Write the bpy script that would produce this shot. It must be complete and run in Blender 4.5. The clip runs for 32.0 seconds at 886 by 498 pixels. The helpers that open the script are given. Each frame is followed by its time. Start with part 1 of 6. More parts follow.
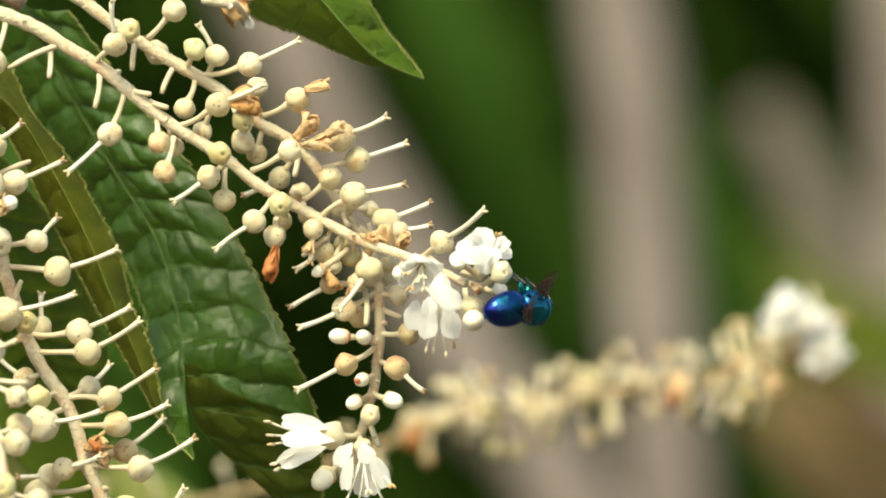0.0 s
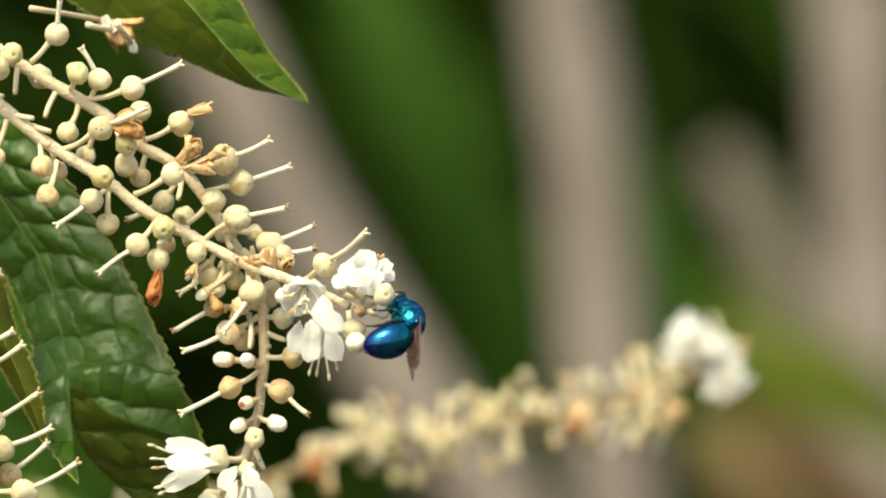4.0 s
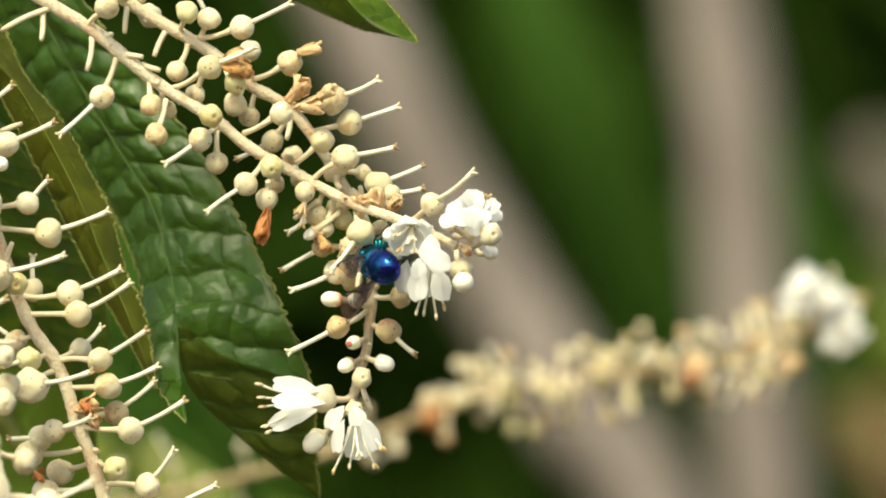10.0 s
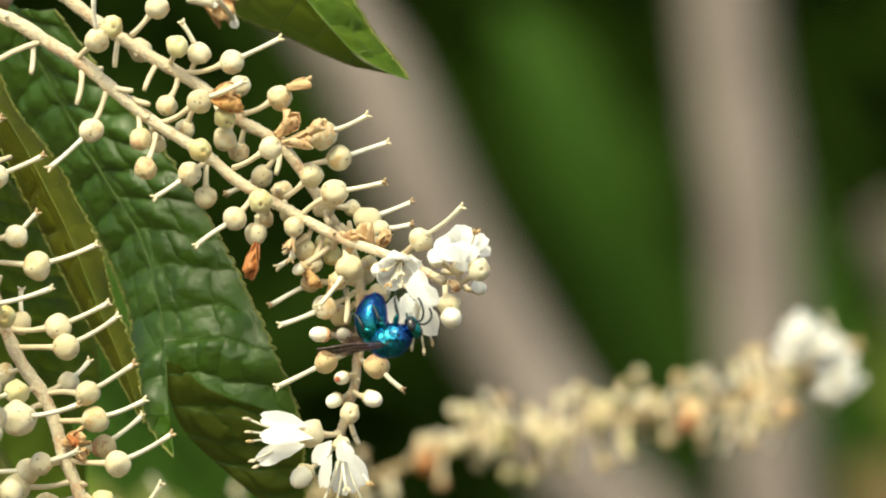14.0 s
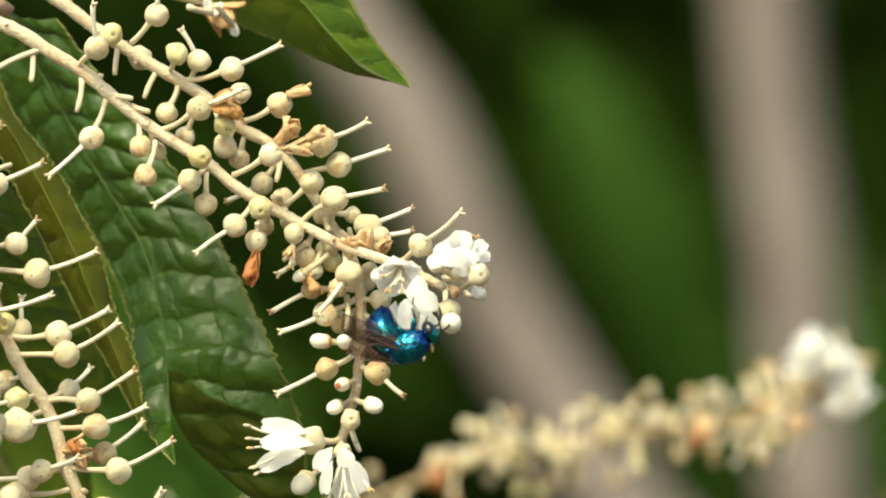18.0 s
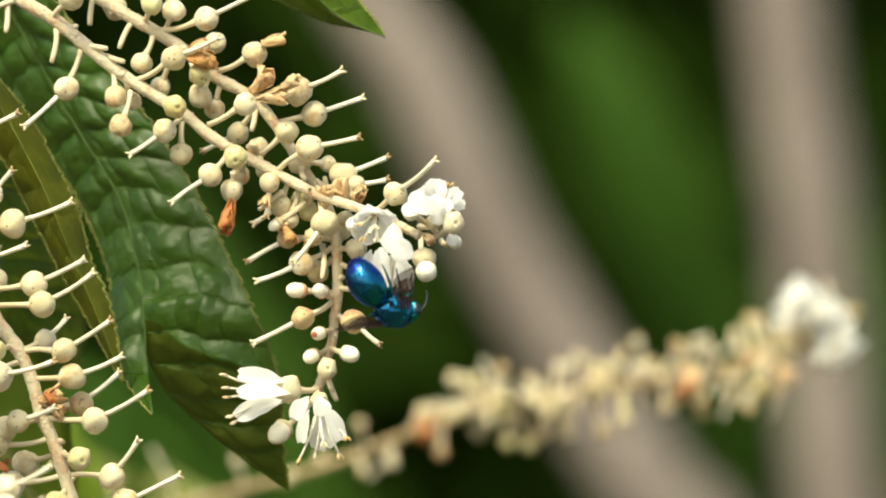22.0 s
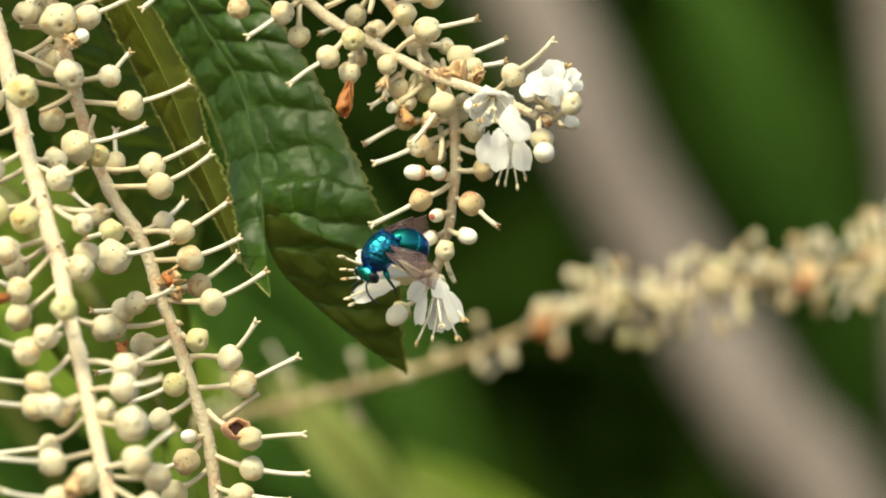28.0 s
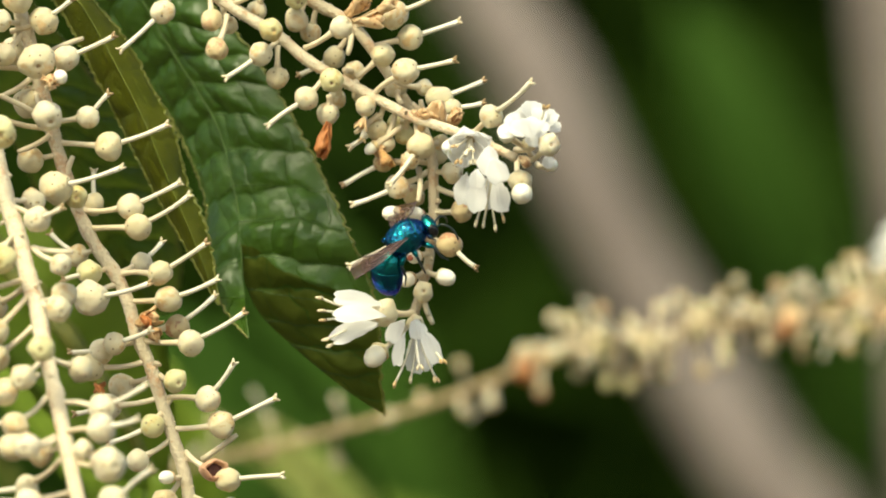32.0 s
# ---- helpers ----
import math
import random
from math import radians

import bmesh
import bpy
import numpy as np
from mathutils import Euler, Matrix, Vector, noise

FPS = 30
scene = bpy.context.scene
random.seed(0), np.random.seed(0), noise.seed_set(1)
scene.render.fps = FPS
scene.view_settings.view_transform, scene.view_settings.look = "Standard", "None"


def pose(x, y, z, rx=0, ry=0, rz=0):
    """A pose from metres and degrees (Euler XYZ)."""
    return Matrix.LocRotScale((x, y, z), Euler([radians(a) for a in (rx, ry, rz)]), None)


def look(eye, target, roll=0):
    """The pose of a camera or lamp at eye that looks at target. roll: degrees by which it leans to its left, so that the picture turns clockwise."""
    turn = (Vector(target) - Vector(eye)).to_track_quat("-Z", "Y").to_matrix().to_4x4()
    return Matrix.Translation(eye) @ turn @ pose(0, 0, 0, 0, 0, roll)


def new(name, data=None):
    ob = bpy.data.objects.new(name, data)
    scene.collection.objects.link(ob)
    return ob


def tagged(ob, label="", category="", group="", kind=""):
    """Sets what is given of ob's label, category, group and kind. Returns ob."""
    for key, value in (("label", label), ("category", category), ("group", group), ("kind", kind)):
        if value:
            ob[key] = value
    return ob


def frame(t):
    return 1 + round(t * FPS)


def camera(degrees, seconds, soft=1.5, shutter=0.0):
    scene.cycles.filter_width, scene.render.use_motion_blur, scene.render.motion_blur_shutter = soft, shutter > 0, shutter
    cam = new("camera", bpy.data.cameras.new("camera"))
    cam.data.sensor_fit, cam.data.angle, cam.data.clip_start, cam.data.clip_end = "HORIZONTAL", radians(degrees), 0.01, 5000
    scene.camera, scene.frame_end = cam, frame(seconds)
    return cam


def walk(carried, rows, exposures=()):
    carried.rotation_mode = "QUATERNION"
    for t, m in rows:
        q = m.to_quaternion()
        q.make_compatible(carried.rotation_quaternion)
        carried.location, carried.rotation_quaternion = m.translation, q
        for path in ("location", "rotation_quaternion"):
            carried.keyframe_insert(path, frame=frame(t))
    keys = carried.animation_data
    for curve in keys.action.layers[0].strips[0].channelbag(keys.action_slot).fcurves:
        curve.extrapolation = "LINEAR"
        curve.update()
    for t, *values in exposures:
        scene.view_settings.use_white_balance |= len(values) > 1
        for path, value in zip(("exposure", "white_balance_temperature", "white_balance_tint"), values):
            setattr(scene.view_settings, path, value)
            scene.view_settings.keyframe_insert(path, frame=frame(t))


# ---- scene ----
H = 1.3            # height of the flower spikes over the ground
DIST = 0.9         # from the lens to the flower spikes

cam = camera(5.982, 32.0, soft=1.95)
cam.data.dof.use_dof = True
cam.data.dof.focus_distance = 0.896
cam.data.dof.aperture_fstop = 29.0

# seconds, sideways and upward drift in mm, turn and tilt in milliradians, roll in degrees
PATH = [
    (0, -14.590, 8.165, 14.0783, -3.5565, 0.062),
    (0.5, -13.872, 8.022, 19.8822, -2.8346, 0.074),
    (1, -12.781, 7.816, 21.9902, -3.2654, 0.058),
    (1.3, -11.935, 7.665, 19.7633, -4.2553, -0.014),
    (1.5, -11.385, 7.569, 14.4414, -11.3360, -0.065),
    (1.8, -10.352, 7.247, 13.3541, -4.2228, -0.087),
    (2, -9.664, 7.033, 12.2802, -2.4429, -0.103),
    (2.5, -8.181, 6.470, 11.2120, -3.9160, -0.110),
    (3, -6.966, 5.740, 12.6078, 2.1997, -0.069),
    (3.5, -5.778, 5.197, 15.8861, 3.1739, -0.109),
    (4, -4.795, 4.896, 16.9264, 2.7307, -0.173),
    (4.5, -4.109, 4.507, 14.6357, 1.7041, -0.159),
    (6.5, -2.401, 2.529, 8.4679, 1.7439, 0.034),
    (7, -1.952, 2.021, 8.6354, -0.1355, -0.035),
    (7.5, -1.500, 1.622, 4.8709, -0.2425, -0.131),
    (8, -1.050, 1.189, 1.6020, 0.2798, -0.145),
    (8.5, -0.545, 0.582, 1.2324, -0.0474, -0.057),
    (9, 0.000, -0.000, 0.0000, 0.0000, -0.000),
    (9.5, 0.310, -0.535, -0.2032, 1.5634, 0.040),
    (10, 0.700, -1.093, -1.9420, 2.3780, 0.145),
    (10.5, 1.121, -1.662, -0.3572, 4.2466, 0.130),
    (11, 1.414, -2.235, -6.0725, 6.2998, 0.194),
    (11.5, 1.747, -2.763, -9.9790, 7.0503, 0.354),
    (12, 2.171, -3.321, -10.0700, 9.2144, 0.490),
    (12.5, 2.756, -3.873, -6.2529, 10.3391, 0.475),
    (13, 3.550, -4.392, -6.3313, 11.5755, 0.489),
    (13.5, 4.095, -5.227, -5.1171, 12.1746, 0.432),
    (14, 4.901, -5.985, -5.3043, 12.0397, 0.474),
    (14.5, 5.895, -6.777, -6.8763, 11.2735, 0.459),
    (16.5, 10.507, -9.966, -10.1731, 14.8639, 0.152),
    (17, 11.290, -10.629, -10.6400, 18.8793, 0.112),
    (17.5, 11.196, -11.200, -12.2752, 19.9277, 0.145),
    (18, 11.056, -11.622, -12.1766, 19.0405, 0.281),
    (18.5, 10.990, -11.876, -11.1510, 17.5878, 0.250),
    (19, 11.096, -12.076, -10.9184, 17.0049, 0.293),
    (19.5, 11.860, -12.407, -9.0990, 16.2592, 0.309),
    (20, 12.913, -12.807, -9.2269, 16.7544, 0.332),
    (20.5, 13.948, -13.150, -11.3955, 16.7811, 0.208),
    (21, 15.078, -13.482, -13.8755, 16.0746, 0.145),
    (21.5, 16.221, -13.862, -15.2092, 16.3891, 0.082),
    (22, 17.344, -14.187, -16.2779, 15.8112, -0.016),
    (22.5, 18.207, -14.493, -19.1619, 19.1136, -0.054),
    (23, 18.905, -14.951, -18.2374, 17.0442, -0.119),
    (23.5, 19.234, -15.565, -19.3859, 21.2908, -0.236),
    (24, 19.373, -16.399, -15.4175, 23.3863, -0.248),
    (24.5, 19.284, -17.384, -15.3804, 23.2324, -0.238),
    (25, 18.983, -18.531, -16.7203, 22.4019, -0.231),
    (25.5, 18.483, -19.715, -23.4490, 21.3651, -0.203),
    (26, 18.015, -20.775, -32.5049, 10.7379, -0.098),
    (26.5, 17.908, -21.366, -37.7468, 7.7698, -0.030),
    (28.5, 17.330, -22.635, -28.5735, 12.8874, -0.060),
    (29, 17.426, -22.871, -29.1380, 14.5267, -0.121),
    (29.5, 17.753, -23.119, -27.0577, 15.2695, -0.088),
    (30, 18.197, -23.311, -27.1709, 16.2605, -0.117),
    (30.5, 18.711, -23.472, -25.8008, 16.1631, -0.123),
    (31, 19.091, -23.660, -30.1232, 13.1108, -0.059),
    (31.5, 19.385, -23.750, -33.3445, 15.1351, -0.027),
    (32, 19.598, -23.692, -30.1248, 17.3289, -0.013),
]


def camera_rows():
    rows = []
    for t, x, z, turn, tilt, roll in PATH:
        eye = Vector((x / 1000, -DIST, H + z / 1000))
        rows.append((t, look(eye, eye + Vector((turn / 1000, 1, tilt / 1000)), roll)))
    return rows


walk(cam, camera_rows(), exposures=((0.0, 0.99, 7720, -6), (22.0, 0.99, 7720, -6), (26.0, 0.88, 7720, -6), (32.0, 0.87, 7720, -6)))

# ---- daylight ----
SUN_TO = Vector((-0.30, -0.62, 0.95)).normalized()      # towards the sun
world = bpy.data.worlds.new("sky")
scene.world = world
world.use_nodes = True
wn = world.node_tree.nodes
sky = wn.new("ShaderNodeTexSky")
sky.sky_type, sky.sun_disc = "NISHITA", False
sky.sun_elevation = math.asin(SUN_TO.z)
sky.sun_rotation = math.atan2(SUN_TO.x, SUN_TO.y)
sky.air_density, sky.dust_density, sky.ozone_density = 0.8, 4.0, 0.6
wn["Background"].inputs["Strength"].default_value = 0.15
world.node_tree.links.new(sky.outputs[0], wn["Background"].inputs["Color"])
sun = new("sun", bpy.data.lights.new("sun", "SUN"))
sun.data.energy, sun.data.angle, sun.data.color = 1.8, radians(18), (1.0, 0.94, 0.80)
sun.matrix_world = look(SUN_TO * 20, (0, 0, 0))


# ---- materials ----
def material(name, rough=0.6, metal=0.0, spec=0.5, sub=0.0, sheen=0.0):
    m = bpy.data.materials.new(name)
    m.use_nodes = True
    b = m.node_tree.nodes["Principled BSDF"]
    b.inputs["Roughness"].default_value = rough
    b.inputs["Metallic"].default_value = metal
    b.inputs["Specular IOR Level"].default_value = spec
    if sub:
        b.inputs["Subsurface Weight"].default_value = sub
        b.inputs["Subsurface Radius"].default_value = (1.0, 0.8, 0.5)
        b.inputs["Subsurface Scale"].default_value = 0.0006
    if sheen:
        b.inputs["Sheen Weight"].default_value = sheen
    return m, m.node_tree.nodes, m.node_tree.links, b


def place_in(n, l):
    """Object coordinates, shifted from object to object so that no two pieces share their marks."""
    co, info, sh, add = n.new("ShaderNodeTexCoord"), n.new("ShaderNodeObjectInfo"), n.new("ShaderNodeVectorMath"), n.new("ShaderNodeVectorMath")
    sh.operation, add.operation = "SCALE", "ADD"
    sh.inputs[0].default_value = (3.1, 7.7, 5.3)
    l.new(info.outputs["Random"], sh.inputs["Scale"])
    l.new(co.outputs["Object"], add.inputs[0])
    l.new(sh.outputs[0], add.inputs[1])
    return add.outputs[0]


def noise_tex(n, l, scale, detail=4.0, rough=0.55, kind="ShaderNodeTexNoise"):
    tx = n.new(kind)
    tx.inputs["Scale"].default_value = scale
    if kind == "ShaderNodeTexNoise":
        tx.inputs["Detail"].default_value, tx.inputs["Roughness"].default_value = detail, rough
    l.new(place_in(n, l), tx.inputs["Vector"])
    return tx.outputs[0]


def ramp(n, l, value, stops):
    r = n.new("ShaderNodeValToRGB")
    e = r.color_ramp.elements
    while len(e) < len(stops):
        e.new(0.5)
    for s, (p, c) in zip(e, stops):
        s.position, s.color = p, (*c, 1)
    l.new(value, r.inputs[0])
    return r.outputs[0]


def mixed(n, l, a, b, fac, how="MIX"):
    m = n.new("ShaderNodeMix")
    m.data_type, m.blend_type = "RGBA", how
    for sock, v in ((m.inputs[0], fac), (m.inputs[6], a), (m.inputs[7], b)):
        if isinstance(v, (int, float)):
            sock.default_value = v
        elif isinstance(v, tuple):
            sock.default_value = (*v, 1)
        else:
            l.new(v, sock)
    return m.outputs[2]


def bumped(n, l, b, height, strength=0.4, distance=0.0001):
    k = n.new("ShaderNodeBump")
    k.inputs["Strength"].default_value, k.inputs["Distance"].default_value = strength, distance
    l.new(height, k.inputs["Height"])
    l.new(k.outputs[0], b.inputs["Normal"])


def see_through(n, l, b, colour, share):
    """Thin tissue: part of the light passes to the far side."""
    tr, mx = n.new("ShaderNodeBsdfTranslucent"), n.new("ShaderNodeMixShader")
    l.new(colour, tr.inputs["Color"])
    mx.inputs[0].default_value = share
    l.new(b.outputs[0], mx.inputs[1])
    l.new(tr.outputs[0], mx.inputs[2])
    l.new(mx.outputs[0], n["Material Output"].inputs["Surface"])


def plant_skin(name, pale, deep, spot, scale=1500, rough=0.6, sub=0.15, spots=0.62, bump=0.35, thin=0.0, stain=None, dots=0.0, relief=0.00008):
    """Soft plant surface: two tones that change from piece to piece, mottling, and small dark specks."""
    m, n, l, b = material(name, rough, sub=sub, sheen=0.1)
    info = n.new("ShaderNodeObjectInfo")
    tone = ramp(n, l, info.outputs["Random"], [(0.0, pale), (0.55, tuple((a + c) / 2 for a, c in zip(pale, deep))), (1.0, deep)])
    mott = noise_tex(n, l, scale * 0.5, 3)
    col = mixed(n, l, tone, deep, ramp(n, l, mott, [(0.45, (0, 0, 0)), (0.75, (0.7, 0.7, 0.7))]))
    fleck = noise_tex(n, l, scale * 0.9, 2)
    col = mixed(n, l, col, spot, ramp(n, l, fleck, [(spots, (0, 0, 0)), (spots + 0.07, (0.8, 0.8, 0.8))]))
    if stain:
        wash = mixed(n, l, ramp(n, l, noise_tex(n, l, 420, 2), [(0.54, (0, 0, 0)), (0.64, (0.85, 0.85, 0.85))]), (0, 0, 0), ramp(n, l, noise_tex(n, l, 2100, 3), [(0.46, (0, 0, 0)), (0.62, (0.85, 0.85, 0.85))]))
        col = mixed(n, l, col, stain, wash)
    if dots:
        v = n.new("ShaderNodeTexVoronoi")
        v.inputs["Scale"].default_value = 1500
        l.new(place_in(n, l), v.inputs["Vector"])
        dot = ramp(n, l, v.outputs["Distance"], [(0.14, (1, 1, 1)), (0.22, (0, 0, 0))])
        some = ramp(n, l, v.outputs["Color"], [(0.60, (0, 0, 0)), (0.66, (dots, dots, dots))])
        col = mixed(n, l, col, (0.06, 0.035, 0.02), mixed(n, l, dot, some, 1.0, "MULTIPLY"))
    l.new(col, b.inputs["Base Color"])
    bumped(n, l, b, noise_tex(n, l, scale * 2.5 if relief < 0.0001 else scale * 1.6, 3), bump, relief)
    if thin:
        see_through(n, l, b, col, thin)
    return m


M_CALYX = plant_skin("cream_calyx", (0.665, 0.61, 0.455), (0.57, 0.50, 0.315), (0.40, 0.27, 0.12), 1300, spots=0.67, bump=0.75, stain=(0.54, 0.36, 0.17), dots=0.85, sub=0.45, relief=0.00013)
M_CALYX_TAN = plant_skin("tan_calyx", (0.60, 0.495, 0.29), (0.49, 0.37, 0.19), (0.36, 0.16, 0.10), 1300, spots=0.60, stain=(0.42, 0.19, 0.10), dots=0.8)
M_CALYX_GREEN = plant_skin("greenish_calyx", (0.62, 0.58, 0.33), (0.52, 0.47, 0.23), (0.18, 0.11, 0.05), 1300, spots=0.66, stain=(0.50, 0.34, 0.10), dots=1.0)
M_STALK_DULL = plant_skin("dull_stalk", (0.42, 0.33, 0.19), (0.34, 0.25, 0.13), (0.25, 0.16, 0.09), 1800, rough=0.75, sub=0, spots=0.66, bump=0.8)
M_STALK = plant_skin("beige_stalk", (0.655, 0.575, 0.42), (0.57, 0.475, 0.32), (0.48, 0.31, 0.18), 1800, rough=0.85, sub=0.05, spots=0.64, bump=1.0, stain=(0.56, 0.36, 0.22), relief=0.00028)
M_PEDICEL = plant_skin("pale_stalk", (0.69, 0.615, 0.45), (0.58, 0.48, 0.32), (0.5, 0.36, 0.2), 1800, rough=0.65, sub=0.1, spots=0.72)
M_STYLE = plant_skin("white_style", (0.77, 0.735, 0.625), (0.69, 0.635, 0.49), (0.55, 0.42, 0.25), 1800, sub=0.1, spots=0.75)
M_STIGMA = plant_skin("brown_stigma", (0.48, 0.35, 0.19), (0.27, 0.17, 0.09), (0.08, 0.05, 0.03), 2500)
M_DRY = plant_skin("dry_petal", (0.86, 0.69, 0.44), (0.72, 0.42, 0.16), (0.36, 0.13, 0.04), 1200, rough=0.5, sub=0, spots=0.57, bump=0.8, thin=0.35)
M_DRY_RED = plant_skin("rust_petal", (0.60, 0.25, 0.08), (0.45, 0.14, 0.03), (0.2, 0.05, 0.02), 1200, rough=0.5, sub=0, spots=0.62, bump=0.8, thin=0.3)
M_PETAL = plant_skin("white_petal", (0.95, 0.95, 0.94), (0.92, 0.92, 0.91), (0.88, 0.86, 0.80), 700, rough=0.5, sub=0.0, spots=0.78, bump=0.2, thin=0.62)
M_BUD = plant_skin("ivory_bud", (0.90, 0.88, 0.79), (0.85, 0.80, 0.64), (0.74, 0.60, 0.38), 700, sub=0.2, spots=0.72)
M_ANTHER = plant_skin("tan_anther", (0.66, 0.50, 0.28), (0.52, 0.34, 0.15), (0.25, 0.13, 0.05), 2500)
M_RUST = plant_skin("reddish_calyx", (0.58, 0.36, 0.22), (0.46, 0.21, 0.12), (0.25, 0.06, 0.04), 1300, spots=0.6)
M_MOUTH = plant_skin("red_mouth", (0.50, 0.17, 0.09), (0.40, 0.10, 0.06), (0.2, 0.02, 0.02), 1500)
M_HOLLOW = plant_skin("dark_hollow", (0.16, 0.05, 0.03), (0.06, 0.02, 0.015), (0.02, 0.01, 0.01), 1500)
M_TWIG = plant_skin("brown_twig", (0.30, 0.20, 0.12), (0.18, 0.12, 0.08), (0.1, 0.07, 0.05), 500, rough=0.8, sub=0, spots=0.6, bump=0.8)


def leaf_skin(name, deep, mid, worn, rough, scale=220, spec=0.5, thin=0.0, glow=None, relief=0.0001, wax=0.0):
    m, n, l, b = material(name, rough, spec=spec)
    big = noise_tex(n, l, scale, 4)
    col = ramp(n, l, big, [(0.3, deep), (0.7, mid)])
    fleck = noise_tex(n, l, scale * 7, 3)
    col = mixed(n, l, col, worn, ramp(n, l, fleck, [(0.64, (0, 0, 0)), (0.72, (0.5, 0.5, 0.5))]))
    height = noise_tex(n, l, scale * 9, 3)
    l.new(col, b.inputs["Base Color"])
    bumped(n, l, b, height, 0.6, relief)
    rr = n.new("ShaderNodeMapRange")
    rr.inputs[3].default_value, rr.inputs[4].default_value = rough - 0.08, rough + 0.14
    l.new(big, rr.inputs[0])
    l.new(rr.outputs[0], b.inputs["Roughness"])
    b.inputs["Coat Weight"].default_value, b.inputs["Coat Roughness"].default_value = wax, 0.36
    if thin:
        see_through(n, l, b, mixed(n, l, col, glow, 0.8) if glow else col, thin)
    return m


M_LEAF = {"dark": leaf_skin("dark_green_leaf", (0.044, 0.136, 0.010), (0.088, 0.226, 0.018), (0.13, 0.23, 0.03), 0.36, spec=1.0, thin=0.36, glow=(0.26, 0.27, 0.03), relief=0.0002, wax=0.6),
          "upper": leaf_skin("bright_green_leaf", (0.092, 0.180, 0.013), (0.17, 0.262, 0.022), (0.22, 0.24, 0.03), 0.46, spec=0.4, thin=0.25),
          "mid": leaf_skin("green_leaf", (0.19, 0.26, 0.03), (0.26, 0.33, 0.045), (0.22, 0.20, 0.04), 0.55, spec=0.3, thin=0.65, glow=(0.36, 0.40, 0.07)),
          "olive": leaf_skin("olive_leaf", (0.115, 0.140, 0.010), (0.200, 0.215, 0.018), (0.20, 0.17, 0.04), 0.38, thin=0.2, relief=0.0002),
          # far: green cut nearly to black, the thicket's shade put into its colour
          "far": leaf_skin("shaded_far_leaf", (0.0065, 0.0160, 0.0010), (0.0115, 0.0275, 0.0016), (0.016, 0.030, 0.003), 0.8, 30, 0.05)}
M_STRAP = leaf_skin("strap_leaf", (0.034, 0.086, 0.010), (0.064, 0.142, 0.020), (0.07, 0.125, 0.018), 0.7, 18, 0.12)
M_SOFTLEAF = leaf_skin("fresh_green_leaf", (0.125, 0.200, 0.016), (0.205, 0.300, 0.030), (0.23, 0.27, 0.04), 0.55, 60, 0.3)
M_PALELEAF = leaf_skin("pale_green_leaf", (0.26, 0.33, 0.08), (0.36, 0.42, 0.13), (0.34, 0.34, 0.12), 0.6, 60, 0.3)
M_DEADLEAF = leaf_skin("dead_leaf", (0.10, 0.055, 0.03), (0.20, 0.12, 0.06), (0.06, 0.04, 0.02), 0.8, 40)
M_RIM = leaf_skin("pale_leaf_edge", (0.09, 0.12, 0.02), (0.20, 0.20, 0.04), (0.30, 0.20, 0.07), 0.5, 900)
# for the blade past the crease: duller and more olive than the rest
M_TURNED = leaf_skin("dull_olive_leaf_tip", (0.070, 0.105, 0.012), (0.125, 0.160, 0.022), (0.16, 0.16, 0.03), 0.6, 300, 0.3, thin=0.36, glow=(0.26, 0.27, 0.03))
# leaf green darkened for the groove faces: the shade between the domes, as colour
M_GROOVE_SHADE = leaf_skin("shaded_leaf_groove", (0.036, 0.108, 0.009), (0.066, 0.165, 0.014), (0.08, 0.14, 0.02), 0.5, 600, thin=0.36, glow=(0.20, 0.21, 0.02))
M_VEIN = {"dark": leaf_skin("dark_leaf_vein", (0.040, 0.085, 0.012), (0.070, 0.130, 0.020), (0.11, 0.14, 0.03), 0.6, 600),
          "upper": leaf_skin("bright_leaf_vein", (0.09, 0.15, 0.015), (0.13, 0.19, 0.02), (0.2, 0.18, 0.05), 0.5, 600),
          "mid": leaf_skin("green_leaf_vein", (0.08, 0.14, 0.02), (0.12, 0.18, 0.03), (0.2, 0.18, 0.05), 0.5, 600),
          "olive": leaf_skin("olive_leaf_vein", (0.10, 0.130, 0.010), (0.165, 0.195, 0.018), (0.20, 0.18, 0.05), 0.5, 600)}


def bark_skin(name, a, b_, c):
    m, n, l, b = material(name, 0.85)
    v = noise_tex(n, l, 14, 6, 0.6)
    col = ramp(n, l, v, [(0.3, a), (0.55, b_), (0.8, c)])
    fine = noise_tex(n, l, 160, 4)
    col = mixed(n, l, col, a, ramp(n, l, fine, [(0.55, (0, 0, 0)), (0.8, (0.6, 0.6, 0.6))]))
    l.new(col, b.inputs["Base Color"])
    bumped(n, l, b, fine, 0.8, 0.002)
    return m


# about 0.6 of the pale bark: shade on the rear trunk, as colour
M_BARK_SHADE = bark_skin("shaded_bark", (0.085, 0.075, 0.057), (0.135, 0.12, 0.092), (0.17, 0.15, 0.118))
M_BARK = bark_skin("pinkish_grey_bark", (0.145, 0.118, 0.105), (0.22, 0.184, 0.166), (0.27, 0.228, 0.208))


def soil_skin():
    m, n, l, b = material("leaf_litter", 0.9)
    col = ramp(n, l, noise_tex(n, l, 9, 8, 0.65), [(0.3, (0.035, 0.028, 0.018)), (0.55, (0.085, 0.060, 0.035)), (0.75, (0.060, 0.075, 0.025))])
    l.new(col, b.inputs["Base Color"])
    bumped(n, l, b, noise_tex(n, l, 60, 6), 0.8, 0.02)
    return m


M_SOIL = soil_skin()


